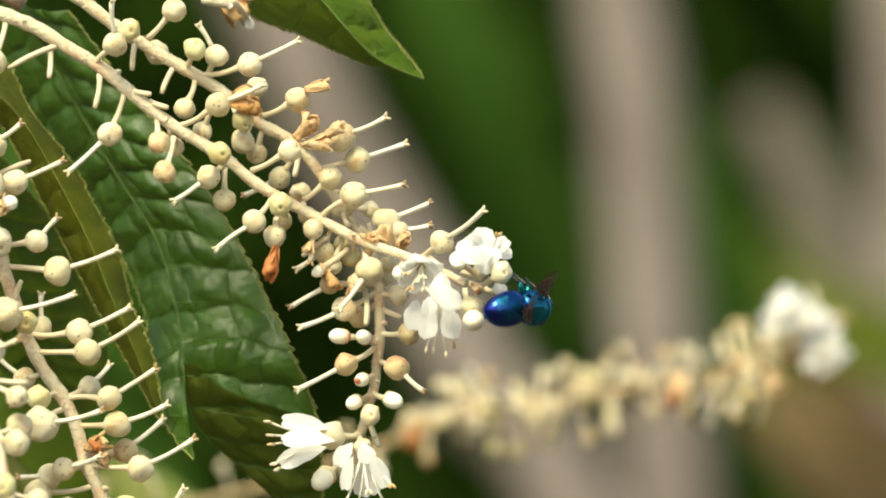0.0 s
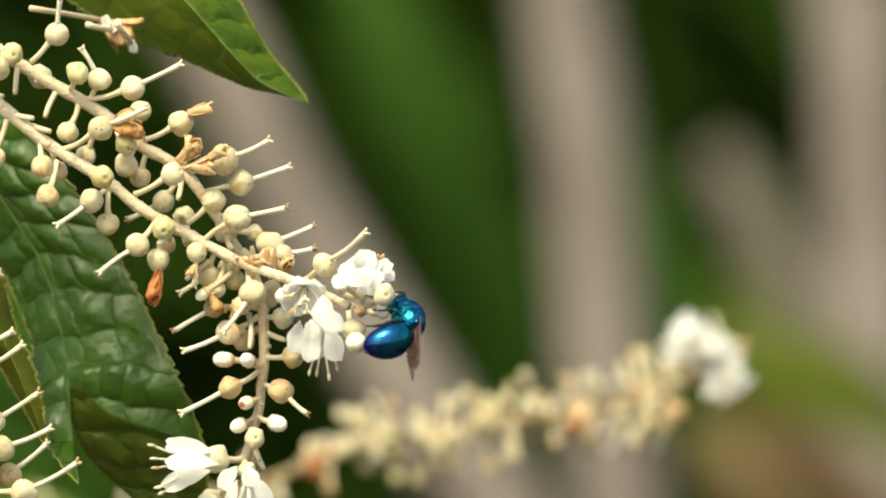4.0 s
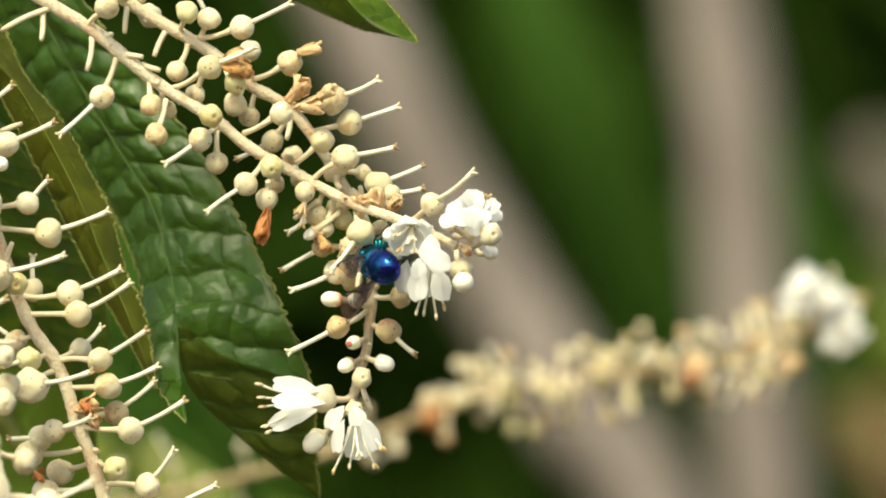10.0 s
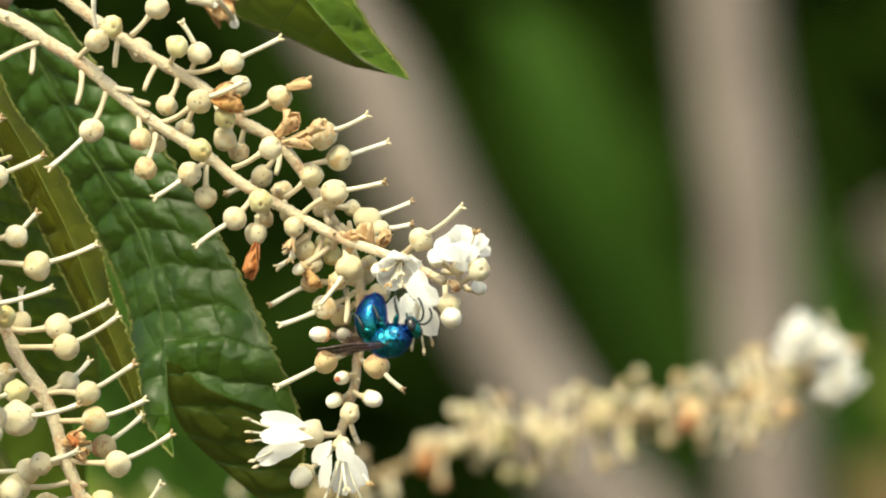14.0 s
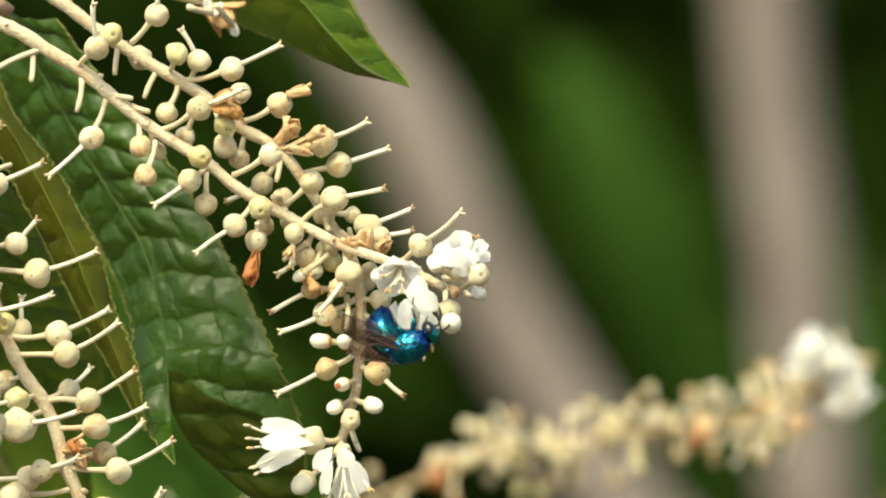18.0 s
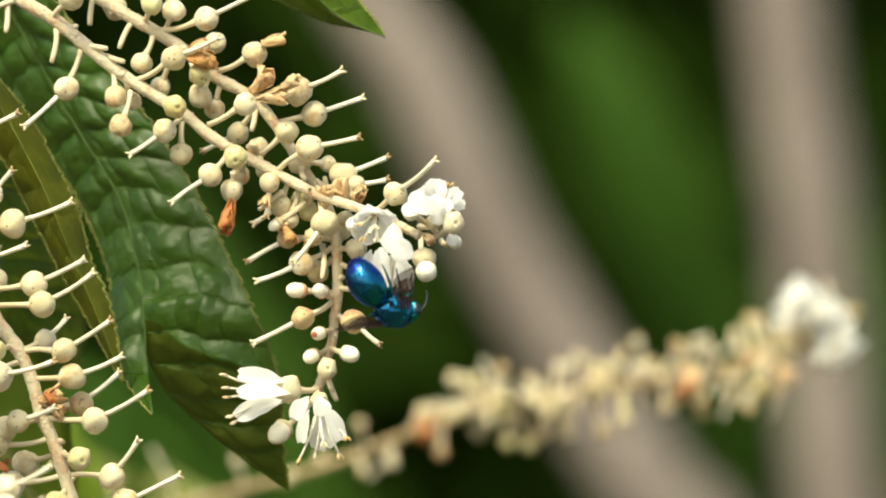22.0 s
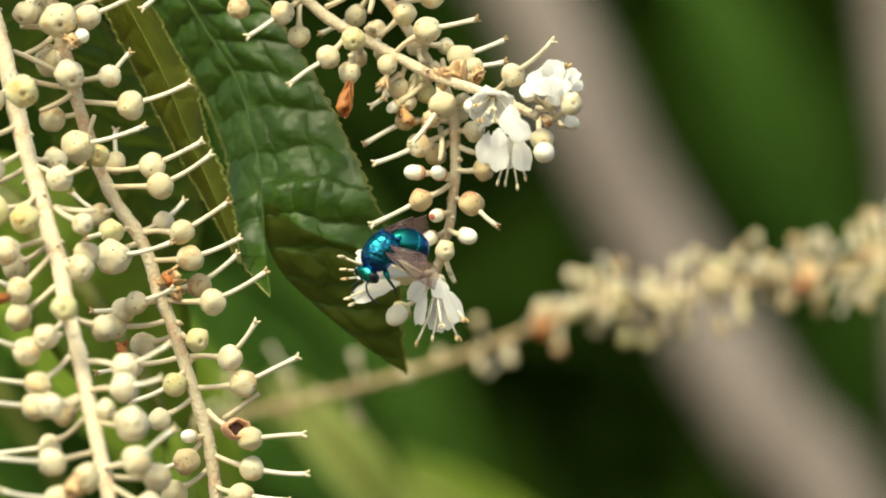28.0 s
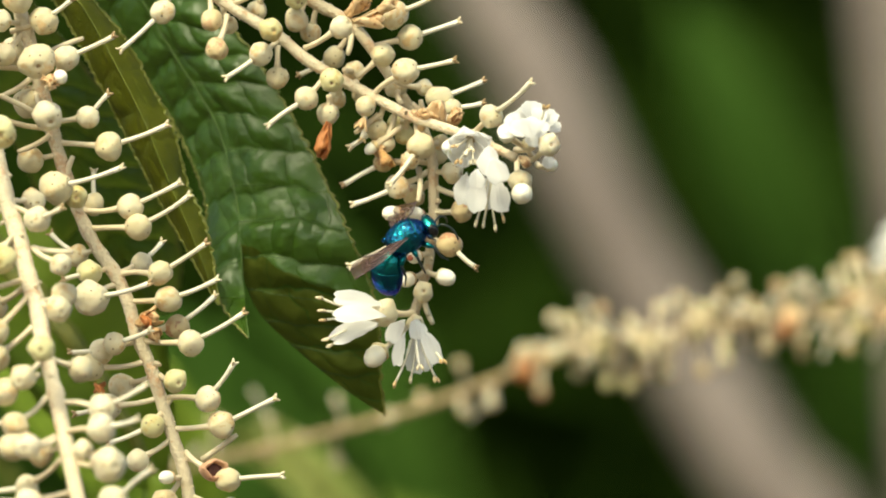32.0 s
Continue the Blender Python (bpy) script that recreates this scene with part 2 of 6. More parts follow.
def shell(name, one, two, three, edge, split=0.5, rough=0.22, scale=1900, pits=0.8):
    """Pitted metallic cuticle whose colour runs from head to tail and from back to belly."""
    m, n, l, b = material(name, rough, 0.95)
    co = n.new("ShaderNodeTexCoord")
    sep = n.new("ShaderNodeSeparateXYZ")
    l.new(co.outputs["Generated"], sep.inputs[0])
    col = ramp(n, l, sep.outputs["X"], [(0.05, one), (split, two), (0.98, three)])
    col = mixed(n, l, col, three, ramp(n, l, noise_tex(n, l, 900, 3), [(0.45, (0, 0, 0)), (0.7, (0.55, 0.55, 0.55))]))
    v = n.new("ShaderNodeTexVoronoi")
    v.inputs["Scale"].default_value = scale
    l.new(co.outputs["Object"], v.inputs["Vector"])
    # pit floors go near black: the shade inside them is coloured in
    if pits > 0.5:
        col = mixed(n, l, (0.002, 0.012, 0.016), col, ramp(n, l, v.outputs["Distance"], [(0.08, (0.15, 0.15, 0.15)), (0.38, (1, 1, 1))]))
    l.new(col, b.inputs["Base Color"])
    bumped(n, l, b, v.outputs["Distance"], pits, 0.00016)
    b.inputs["Coat Weight"].default_value = 0.25
    b.inputs["Specular Tint"].default_value = (*edge, 1)
    return m


M_THORAX = shell("teal_cuticle", (0.007, 0.12, 0.25), (0.007, 0.22, 0.27), (0.013, 0.055, 0.29), (0.10, 0.25, 0.95), 0.5, 0.22)
M_ABDOMEN = shell("blue_cuticle", (0.010, 0.018, 0.22), (0.003, 0.075, 0.22), (0.006, 0.24, 0.20), (0.12, 0.10, 0.95), 0.48, 0.22, 4200, 0.18)
M_HEADSHELL = shell("green_cuticle", (0.01, 0.14, 0.26), (0.01, 0.26, 0.24), (0.02, 0.30, 0.22), (0.10, 0.25, 0.90), 0.5, 0.24)


def plain(name, colour, rough, metal=0.0):
    m, n, l, b = material(name, rough, metal)
    l.new(ramp(n, l, noise_tex(n, l, 3000, 3), [(0.3, tuple(c * 0.7 for c in colour)), (0.7, colour)]), b.inputs["Base Color"])
    return m


M_EYE = plain("dark_eye", (0.012, 0.014, 0.018), 0.2)
M_LEG = plain("dark_leg", (0.012, 0.022, 0.024), 0.4)
M_WINGVEIN = plain("wing_vein_brown", (0.10, 0.055, 0.06), 0.3)
M_LEGSHINE = plain("teal_thigh", (0.01, 0.20, 0.22), 0.3, 0.9)


def wing_skin():
    m, n, l, b = material("smoky_wing", 0.3, spec=0.5)
    l.new(ramp(n, l, noise_tex(n, l, 700, 4), [(0.3, (0.050, 0.028, 0.022)), (0.7, (0.145, 0.080, 0.048))]), b.inputs["Base Color"])
    b.inputs["Alpha"].default_value = 0.62
    b.inputs["Coat Weight"].default_value = 0.35
    b.inputs["Coat Roughness"].default_value = 0.2
    b.inputs["Specular Tint"].default_value = (0.85, 0.70, 1.0, 1)
    bumped(n, l, b, noise_tex(n, l, 1500, 2), 0.3, 0.0001)
    return m


M_WING = wing_skin()


# ---- building helpers ----
ORIGIN = {}


def mm(p):
    return Vector((p[0] / 1000, p[1] / 1000, H + p[2] / 1000))


def thing(name, at, label, category, group="", kind=""):
    ob = new(name)
    ob.empty_display_size = 0.01
    ob.location = at
    ORIGIN[ob] = Vector(at)
    return tagged(ob, label, category, group, kind)


def part(name, bm, mat, parent, label="", at=None, smooth=True):
    """One mesh under a thing or a part; the vertices come in world metres."""
    at = Vector(at) if at is not None else Vector(ORIGIN[parent])
    bmesh.ops.translate(bm, verts=bm.verts, vec=-at)
    bmesh.ops.recalc_face_normals(bm, faces=bm.faces)
    me = bpy.data.meshes.new(name)
    bm.to_mesh(me)
    bm.free()
    me.materials.append(mat)
    if smooth:
        me.polygons.foreach_set("use_smooth", [True] * len(me.polygons))
    ob = new(name, me)
    ob.parent = parent
    ob.location = at - ORIGIN[parent]
    ORIGIN[ob] = at
    if label:
        tagged(ob, label)
    return ob


def side_of(d):
    a = Vector((0, 0, 1)) if abs(d.z) < 0.9 else Vector((1, 0, 0))
    return d.cross(a).normalized()


def smooth_line(pts, steps=4):
    """Points of a Catmull-Rom curve through pts."""
    out = []
    for i in range(len(pts) - 1):
        p0, p1, p2, p3 = pts[max(i - 1, 0)], pts[i], pts[i + 1], pts[min(i + 2, len(pts) - 1)]
        for k in range(steps):
            t = k / steps
            out.append(0.5 * ((2 * p1) + (p2 - p0) * t + (2 * p0 - 5 * p1 + 4 * p2 - p3) * t * t + (3 * p1 - p0 - 3 * p2 + p3) * t ** 3))
    out.append(pts[-1].copy())
    return out


def resampled(pts, n):
    line = smooth_line(pts, 8)
    ds = [0.0]
    for a, b in zip(line, line[1:]):
        ds.append(ds[-1] + (b - a).length)
    out, j = [], 0
    for i in range(n + 1):
        want = ds[-1] * i / n
        while j < len(ds) - 2 and ds[j + 1] < want:
            j += 1
        f = (want - ds[j]) / max(ds[j + 1] - ds[j], 1e-9)
        out.append(line[j].lerp(line[j + 1], min(max(f, 0), 1)))
    return out


def tube(bm, pts, radii, sides=8):
    """A closed tube along pts."""
    rings, u = [], None
    for i, p in enumerate(pts):
        d = (pts[min(i + 1, len(pts) - 1)] - pts[max(i - 1, 0)]).normalized()
        u = side_of(d) if u is None else (u - d * u.dot(d)).normalized()
        w = d.cross(u)
        r = radii[i] if isinstance(radii, (list, tuple)) else radii
        rings.append([bm.verts.new(p + (u * math.cos(a) + w * math.sin(a)) * r) for a in (2 * math.pi * k / sides for k in range(sides))])
    for a, b in zip(rings, rings[1:]):
        for k in range(sides):
            bm.faces.new((a[k], a[(k + 1) % sides], b[(k + 1) % sides], b[k]))
    bm.faces.new(rings[0])
    bm.faces.new(rings[-1])


def turned(bm, at, axis, profile, sides=14, ripple=None, squash=1.0, up=None):
    """A body of revolution: profile of (distance along the axis, radius); ripple(angle, share) scales the radius."""
    axis = axis.normalized()
    u = side_of(axis) if up is None else (up - axis * up.dot(axis)).normalized()
    w = axis.cross(u)
    rings = []
    for i, (s, r) in enumerate(profile):
        ring = []
        for k in range(sides):
            a = 2 * math.pi * k / sides
            q = r * (ripple(a, i / (len(profile) - 1)) if ripple else 1)
            ring.append(bm.verts.new(at + axis * s + (u * math.cos(a) * squash + w * math.sin(a)) * q))
        rings.append(ring)
    for a, b in zip(rings, rings[1:]):
        for k in range(sides):
            bm.faces.new((a[k], a[(k + 1) % sides], b[(k + 1) % sides], b[k]))
    bm.faces.new(rings[0])
    bm.faces.new(rings[-1])


rng = random.Random(4)


# ---- flower spikes ----
def raceme(line, r0, r1, label, mat=None, name="flower_spike", category="flower spike"):
    pts = smooth_line([mm(p) for p in line], 8)
    at = pts[0]
    ob = thing(name, at, label, category, "flower spikes of the shrub")
    bm = bmesh.new()
    n = len(pts)
    radii = [(r0 + (r1 - r0) * i / (n - 1)) / 1000 * (1 + 0.14 * noise.noise(p * 700) + 0.08 * noise.noise(p * 2000)) for i, p in enumerate(pts)]
    tube(bm, pts, radii, 12)
    for k in range(n * 2):
        i = rng.randrange(1, n - 1)
        p = pts[i].lerp(pts[i + 1], rng.random())
        d = (pts[i + 1] - pts[i]).normalized()
        u = side_of(d)
        a = rng.uniform(0, 6.28)
        o = u * math.cos(a) + d.cross(u) * math.sin(a)
        r = radii[i]
        big = rng.random() < 0.04
        ln = rng.uniform(0.0002, 0.0006) if big else rng.uniform(0.00004, 0.00013)
        w = rng.uniform(0.00018, 0.00034) if big else 0.00007
        tube(bm, [p + o * r * 0.8, p + o * (r + ln * 0.5), p + o * (r + ln) + d * ln * 0.5], [w * 1.5, w, w * 0.45], 5)
    part("stem", bm, mat or M_STALK, ob, "downy beige stem")
    return ob


def bowed(a, b, sag, n=5):
    side = Vector((rng.uniform(-1, 1), rng.uniform(-1, 1), rng.uniform(-1, 0.3)))
    d = b - a
    side = (side - d * (side.dot(d) / max(d.length_squared, 1e-12))).normalized()
    return [a.lerp(b, i / n) + side * (sag * d.length * math.sin(math.pi * i / n)) for i in range(n + 1)]


def calyx_mesh(bm, c, axis, r, sides=18):
    prof = []
    for k in range(11):
        th = math.pi * (0.04 + 0.90 * k / 10)
        s = -math.cos(th) * r * 1.02
        prof.append((s, math.sin(th) * r))
    prof.append((r * 0.86, r * 0.10))
    ph = rng.uniform(0, 6.28)

    def ripple(a, share):
        lap = (5 * a / (2 * math.pi) + 0.5 * share + ph) % 1.0
        return 1 + (abs(lap - 0.5) - 0.25) * 0.16 * math.sin(math.pi * share) + (lap - 0.5) * 0.07 * math.sin(math.pi * min(1, share * 1.1)) + 0.035 * math.sin(2 * a + ph * 2) + 0.03 * math.sin(5 * share + a + ph)
    turned(bm, c, axis, prof, sides, ripple)
    for v in bm.verts:
        v.co += (v.co - c) * (0.13 * noise.noise(v.co * 650) + 0.05 * noise.noise(v.co * 1900))


def fruit(spike, base, centre, r, tip=None, tone=0, simple=False):
    """A round calyx on its stalk, with the style that stands out of it."""
    b, c, r = mm(base), mm(centre), r / 1000
    t = mm(tip) if tip else None
    axis = ((t - c) if t else (c - b) + Vector((0, -0.4 * r, -0.3 * r)))
    axis = axis.normalized() if axis.length > 1e-6 else Vector((0, -1, 0))
    stem_in = (b - c)
    bm = bmesh.new()
    calyx_mesh(bm, c, axis, r, 10 if simple else 30)
    mat = (M_CALYX, M_CALYX_TAN, M_CALYX_GREEN)[tone]
    ob = part("calyx", bm, mat, spike, ("", "tan withered calyx", "greenish speckled calyx")[tone], at=c)
    if not t and not simple:
        bm = bmesh.new()
        turned(bm, c + axis * r * 0.84, axis, [(-r * 0.12, r * 0.24), (0.0, r * 0.27), (r * 0.10, r * 0.20), (r * 0.06, r * 0.10)], 9, lambda a, s: 1 + 0.2 * math.cos(3 * a + centre[0]))
        part("scar", bm, M_STIGMA, ob, "brown scar where the style fell", at=c)
    if stem_in.length > r * 0.6:
        bm = bmesh.new()
        end = c + stem_in.normalized() * r * 0.80
        tube(bm, bowed(b, end, 0.06), [0.00034, 0.00030, 0.00029, 0.00029, 0.00032, 0.00044], 7)
        part("stalk", bm, M_PEDICEL, ob, at=c)
    if t:
        bm = bmesh.new()
        s = c + axis * r * 0.85
        line = bowed(s, t, 0.03)
        tube(bm, line, [0.00030, 0.00026, 0.00025, 0.00025, 0.00027, 0.00030], 7)
        st = part("style", bm, M_STYLE, ob, at=c)
        if not simple:
            d = (line[-1] - line[-2]).normalized()
            u = side_of(d)
            w = d.cross(u)
            bm = bmesh.new()
            for k in range(3):
                a = 2.1 * k + rng.uniform(0, 1)
                o = u * math.cos(a) + w * math.sin(a)
                tube(bm, [t - d * 0.00012 + o * 0.00010, t + d * 0.00022 + o * 0.00024, t + d * 0.00042 + o * 0.00046], [0.00018, 0.00017, 0.00009], 6)
            part("stigma", bm, M_STIGMA if rng.random() < 0.35 else M_PEDICEL, ob, at=c)
    return ob


def stub(spike, base, tip):
    """A stalk that has lost its flower."""
    bm = bmesh.new()
    tube(bm, bowed(mm(base), mm(tip), 0.05), [0.00036, 0.00031, 0.00030, 0.00030, 0.00030, 0.00024], 7)
    part("bare_stalk", bm, M_PEDICEL, spike, at=mm(base))


def petal_mesh(bm, at, out, face, length, width, cup, curl, nu=9, nv=6):
    """A spoon-shaped petal from at along out, its inner face towards face."""
    out = out.normalized()
    face = (face - out * face.dot(out)).normalized()
    side = out.cross(face)
    ph = rng.uniform(0, 6.28)
    grid = []
    for i in range(nu + 1):
        u = i / nu
        w = width * (0.40 + 0.60 * math.sin(0.5 * math.pi * min(1, u / 0.62)) ** 1.3) * (math.sqrt(max(0, 1 - ((u - 0.66) / 0.34) ** 2.4)) if u > 0.66 else 1)
        row = []
        for j in range(nv + 1):
            v = 2 * j / nv - 1
            lift = cup * width * (v * v) + curl * length * u * u
            wob = 0.025 * width * math.sin(5 * u + 3 * v + ph) - 0.05 * width * math.exp(-(v * 5) ** 2) * u
            row.append(bm.verts.new(at + out * (length * u * (1 - 0.05 * math.exp(-(v * 4) ** 2) * (u > 0.9))) + side * (w * 0.5 * v) + face * (lift + wob)))
        grid.append(row)
    fs = []
    for i in range(nu):
        for j in range(nv):
            fs.append(bm.faces.new((grid[i][j], grid[i + 1][j], grid[i + 1][j + 1], grid[i][j + 1])))
    bmesh.ops.remove_doubles(bm, verts=bm.verts, dist=1e-7)
    geo = bmesh.ops.solidify(bm, geom=bm.faces[:], thickness=0.00008)


def flower(spike, base, centre, way, size, opening, stamens=6, breadth=0.52):
    """A blossom: calyx cup, five petals, stamens with tan anthers and a style."""
    b, c, d, size = mm(base), mm(centre), Vector(way).normalized(), size / 1000
    u = side_of(d)
    w = d.cross(u)
    bm = bmesh.new()
    r = size * 0.24
    prof = [(-r * 0.9, r * 0.25), (-r * 0.7, r * 0.62), (-r * 0.25, r * 0.92), (r * 0.3, r * 0.98), (r * 0.75, r * 0.86), (r * 1.0, r * 0.70), (r * 0.95, r * 0.55)]
    turned(bm, c, d, prof, 15, lambda a, s: 1 + 0.10 * s * math.cos(5 * a))
    ob = part("blossom", bm, M_CALYX, spike, "white blossom with five petals in a cream calyx", at=c)
    if (b - c).length > r:
        bm = bmesh.new()
        tube(bm, bowed(b, c - d * r * 0.8, 0.08), [0.00038, 0.00034, 0.00033, 0.00034, 0.00040, 0.00055], 7)
        part("stalk", bm, M_PEDICEL, ob, at=c)
    ph = rng.uniform(0, 6.28)
    for k in range(5):
        a = ph + 2 * math.pi * k / 5 + rng.uniform(-0.12, 0.12)
        o = u * math.cos(a) + w * math.sin(a)
        th = radians(opening + rng.uniform(-10, 10))
        out = d * math.cos(th) + o * math.sin(th)
        bm = bmesh.new()
        petal_mesh(bm, c + d * r * 0.2 + o * r * 0.5, out, d * math.sin(th) - o * math.cos(th), size * rng.uniform(0.78, 1.0), size * breadth * rng.uniform(0.85, 1.1), 0.30, rng.uniform(-0.05, 0.12), 14, 10)
        part("petal", bm, M_PETAL, ob, at=c)
    for k in range(stamens):
        a = ph + 0.4 + 2 * math.pi * k / max(stamens, 1)
        o = u * math.cos(a) + w * math.sin(a)
        th = radians(opening * rng.uniform(0.15, 0.6))
        out = d * math.cos(th) + o * math.sin(th)
        s, e = c + d * r * 0.3 + o * r * 0.25, c + d * r * 0.3 + out * size * rng.uniform(0.95, 1.25)
        bm = bmesh.new()
        tube(bm, bowed(s, e, 0.05), 0.00013, 6)
        st = part("stamen", bm, M_STYLE, ob, at=c)
        bm = bmesh.new()
        q = side_of(out)
        for sg in (-1, 1):
            tube(bm, [e - out * 0.00018 + q * sg * 0.00012, e + out * 0.00025 + q * sg * 0.00026, e + out * 0.00055 + q * sg * 0.0003], [0.00014, 0.00020, 0.00010], 6)
        part("anther", bm, M_ANTHER if k % 3 else M_PEDICEL, ob, at=c)
    if stamens:
        bm = bmesh.new()
        tube(bm, bowed(c, c + d * size * 1.25, 0.03), [0.00024, 0.00022, 0.0002, 0.0002, 0.0002, 0.00026], 7)
        part("style", bm, M_STYLE, ob, at=c)
    return ob


def blossom(spike, base, centre, r):
    """The calyx cup of a blossom, to which petals and stamens are added."""
    b, c, r = mm(base), mm(centre), r / 1000
    d = (c - b).normalized() + Vector((0, -0.3, 0))
    bm = bmesh.new()
    calyx_mesh(bm, c, d, r, 24)
    ob = part("blossom", bm, M_CALYX, spike, "white blossom with rounded petals in a cream calyx", at=c)
    bm = bmesh.new()
    tube(bm, bowed(b, c - (c - b).normalized() * r * 0.8, 0.06), [0.00038, 0.00034, 0.00033, 0.00034, 0.00040, 0.00055], 7)
    part("stalk", bm, M_PEDICEL, ob, at=c)
    return ob


def petal(ob, centre, half_len, half_wid, way):
    """A full, rounded petal: cupped, broader towards its tip, with a faint notch and folds."""
    c, a, b = mm(centre), half_len / 1000, half_wid / 1000
    tip = Vector((math.cos(radians(way)), rng.uniform(-0.25, 0.1), math.sin(radians(way)))).normalized()
    face = Vector((rng.uniform(-0.5, 0.2), -1, rng.uniform(0.2, 0.9)))
    face = (face - tip * face.dot(tip)).normalized()
    side = tip.cross(face)
    bm = bmesh.new()
    bmesh.ops.create_uvsphere(bm, u_segments=22, v_segments=14, radius=1.0)
    ph = rng.uniform(0, 6.28)
    roll = rng.uniform(-0.5, 0.5)
    for v in bm.verts:
        x, y, z = v.co
        th = math.atan2(y, x)
        w = 1 + 0.30 * x - 0.16 * x * x
        wave = 1 + 0.05 * math.sin(5 * th + ph) + 0.04 * math.sin(9 * th + 2 * ph)
        length = x * (1 - 0.12 * math.exp(-(y * 3.0) ** 2) * max(0, x)) * wave
        fold = 0.06 * math.sin(3 * x + 2.5 * y + ph) - 0.13 * math.exp(-(y * 4.5) ** 2) * (0.4 + 0.6 * max(0, 1 - x)) + 0.035 * math.cos(11 * y + ph) * (1 - abs(y))
        lift = 0.07 * z * (1 - 0.25 * x) + 0.10 * (1 - x * x) + 0.34 * y * y + roll * 0.3 * y + fold
        v.co = c + tip * a * length + side * b * y * w * wave + face * b * lift
    part("petal", bm, M_PETAL, ob, at=ORIGIN[ob])


def stamen(ob, tip):
    t, c = mm(tip), ORIGIN[ob]
    d = (t - c).normalized()
    bm = bmesh.new()
    tube(bm, bowed(c, t, 0.05), [0.00018, 0.00015, 0.00014, 0.00014, 0.00014, 0.00013], 6)
    part("stamen", bm, M_STYLE, ob, at=c)
    bm = bmesh.new()
    q = side_of(d)
    for sg in (-1, 1):
        tube(bm, [t - d * 0.0002 + q * sg * 0.0001, t + d * 0.0002 + q * sg * 0.00026, t + d * 0.0005 + q * sg * 0.00034], [0.00014, 0.00020, 0.00010], 6)
    part("anther", bm, M_ANTHER if rng.random() < 0.4 else M_PEDICEL, ob, at=c)


def bud(spike, base, centre, r, kind=0):
    """A closed white bud sitting in its small calyx."""
    b, c, r = mm(base), mm(centre), r / 1000
    d = (c - b).normalized()
    bm = bmesh.new()
    turned(bm, c, d, [(-r * 1.2, r * 0.3), (-r * 0.85, r * 0.68), (-r * 0.3, r * 0.88), (r * 0.3, r * 0.92), (r * 0.85, r * 0.76), (r * 1.25, r * 0.46), (r * 1.42, r * 0.12)], 14,
           lambda a, s: 1 + 0.05 * s * math.cos(2.5 * a) ** 2)
    ob = part("bud", bm, M_BUD, spike, "closed ivory white bud", at=c)
    bm = bmesh.new()
    turned(bm, c - d * r * 0.15, d, [(-r * 1.15, r * 0.3), (-r * 0.95, r * 0.62), (-r * 0.65, r * 0.86), (-r * 0.3, r * 0.95), (-r * 0.3, r * 0.8)], 15, lambda a, s: 1 + 0.08 * s * math.cos(5 * a))
    part("calyx", bm, (M_CALYX if r > 0.00092 else M_CALYX_TAN, M_RUST, M_CALYX_TAN)[kind], ob, ("", "reddish brown calyx", "")[kind], at=c)
    if kind == 2:
        bm = bmesh.new()
        turned(bm, c + d * r * 1.25, d, [(-r * 0.25, r * 0.25), (-r * 0.1, r * 0.44), (r * 0.2, r * 0.42), (r * 0.25, r * 0.2)], 12)
        part("mouth", bm, M_MOUTH, ob, "reddish opening tip", at=c)
    if (b - c).length > r * 1.2:
        bm = bmesh.new()
        tube(bm, bowed(b, c - d * r * 0.9, 0.06), [0.00034, 0.0003, 0.0003, 0.0003, 0.00033, 0.00042], 7)
        part("stalk", bm, M_PEDICEL, ob, at=c)


def dried(spike, base, tip, width, red=False):
    """A withered corolla: crumpled brown petals drawn together."""
    b, t, w0 = mm(base), mm(tip), width / 1000
    d = (t - b)
    ln = d.length
    d.normalize()
    u = side_of(d)
    w = d.cross(u)
    bm = bmesh.new()
    for k in range(5):
        a = 2 * math.pi * k / 5 + rng.uniform(-0.4, 0.4)
        o = u * math.cos(a) + w * math.sin(a)
        sp = rng.uniform(0.02, 0.14) if red else rng.uniform(0.10, 0.40)
        tmp = bmesh.new()
        petal_mesh(tmp, b + o * w0 * 0.12, d + o * sp, o * -1 + d * 0.2, ln * rng.uniform(0.75, 1.1), w0 * rng.uniform(1.2, 1.7), rng.uniform(0.15, 0.35), rng.uniform(-0.25, 0.15), 6, 4)
        for v in tmp.verts:
            v.co += Vector((noise.noise(v.co * 1100), noise.noise(v.co * 1100 + Vector((7, 0, 0))), noise.noise(v.co * 1100 + Vector((0, 9, 0))))) * w0 * 0.22
        me = bpy.data.meshes.new("scrap")
        tmp.to_mesh(me)
        tmp.free()
        bm.from_mesh(me)
        bpy.data.meshes.remove(me)
    part("withered_corolla", bm, M_DRY_RED if red else M_DRY, spike, "withered rust brown corolla", at=b)


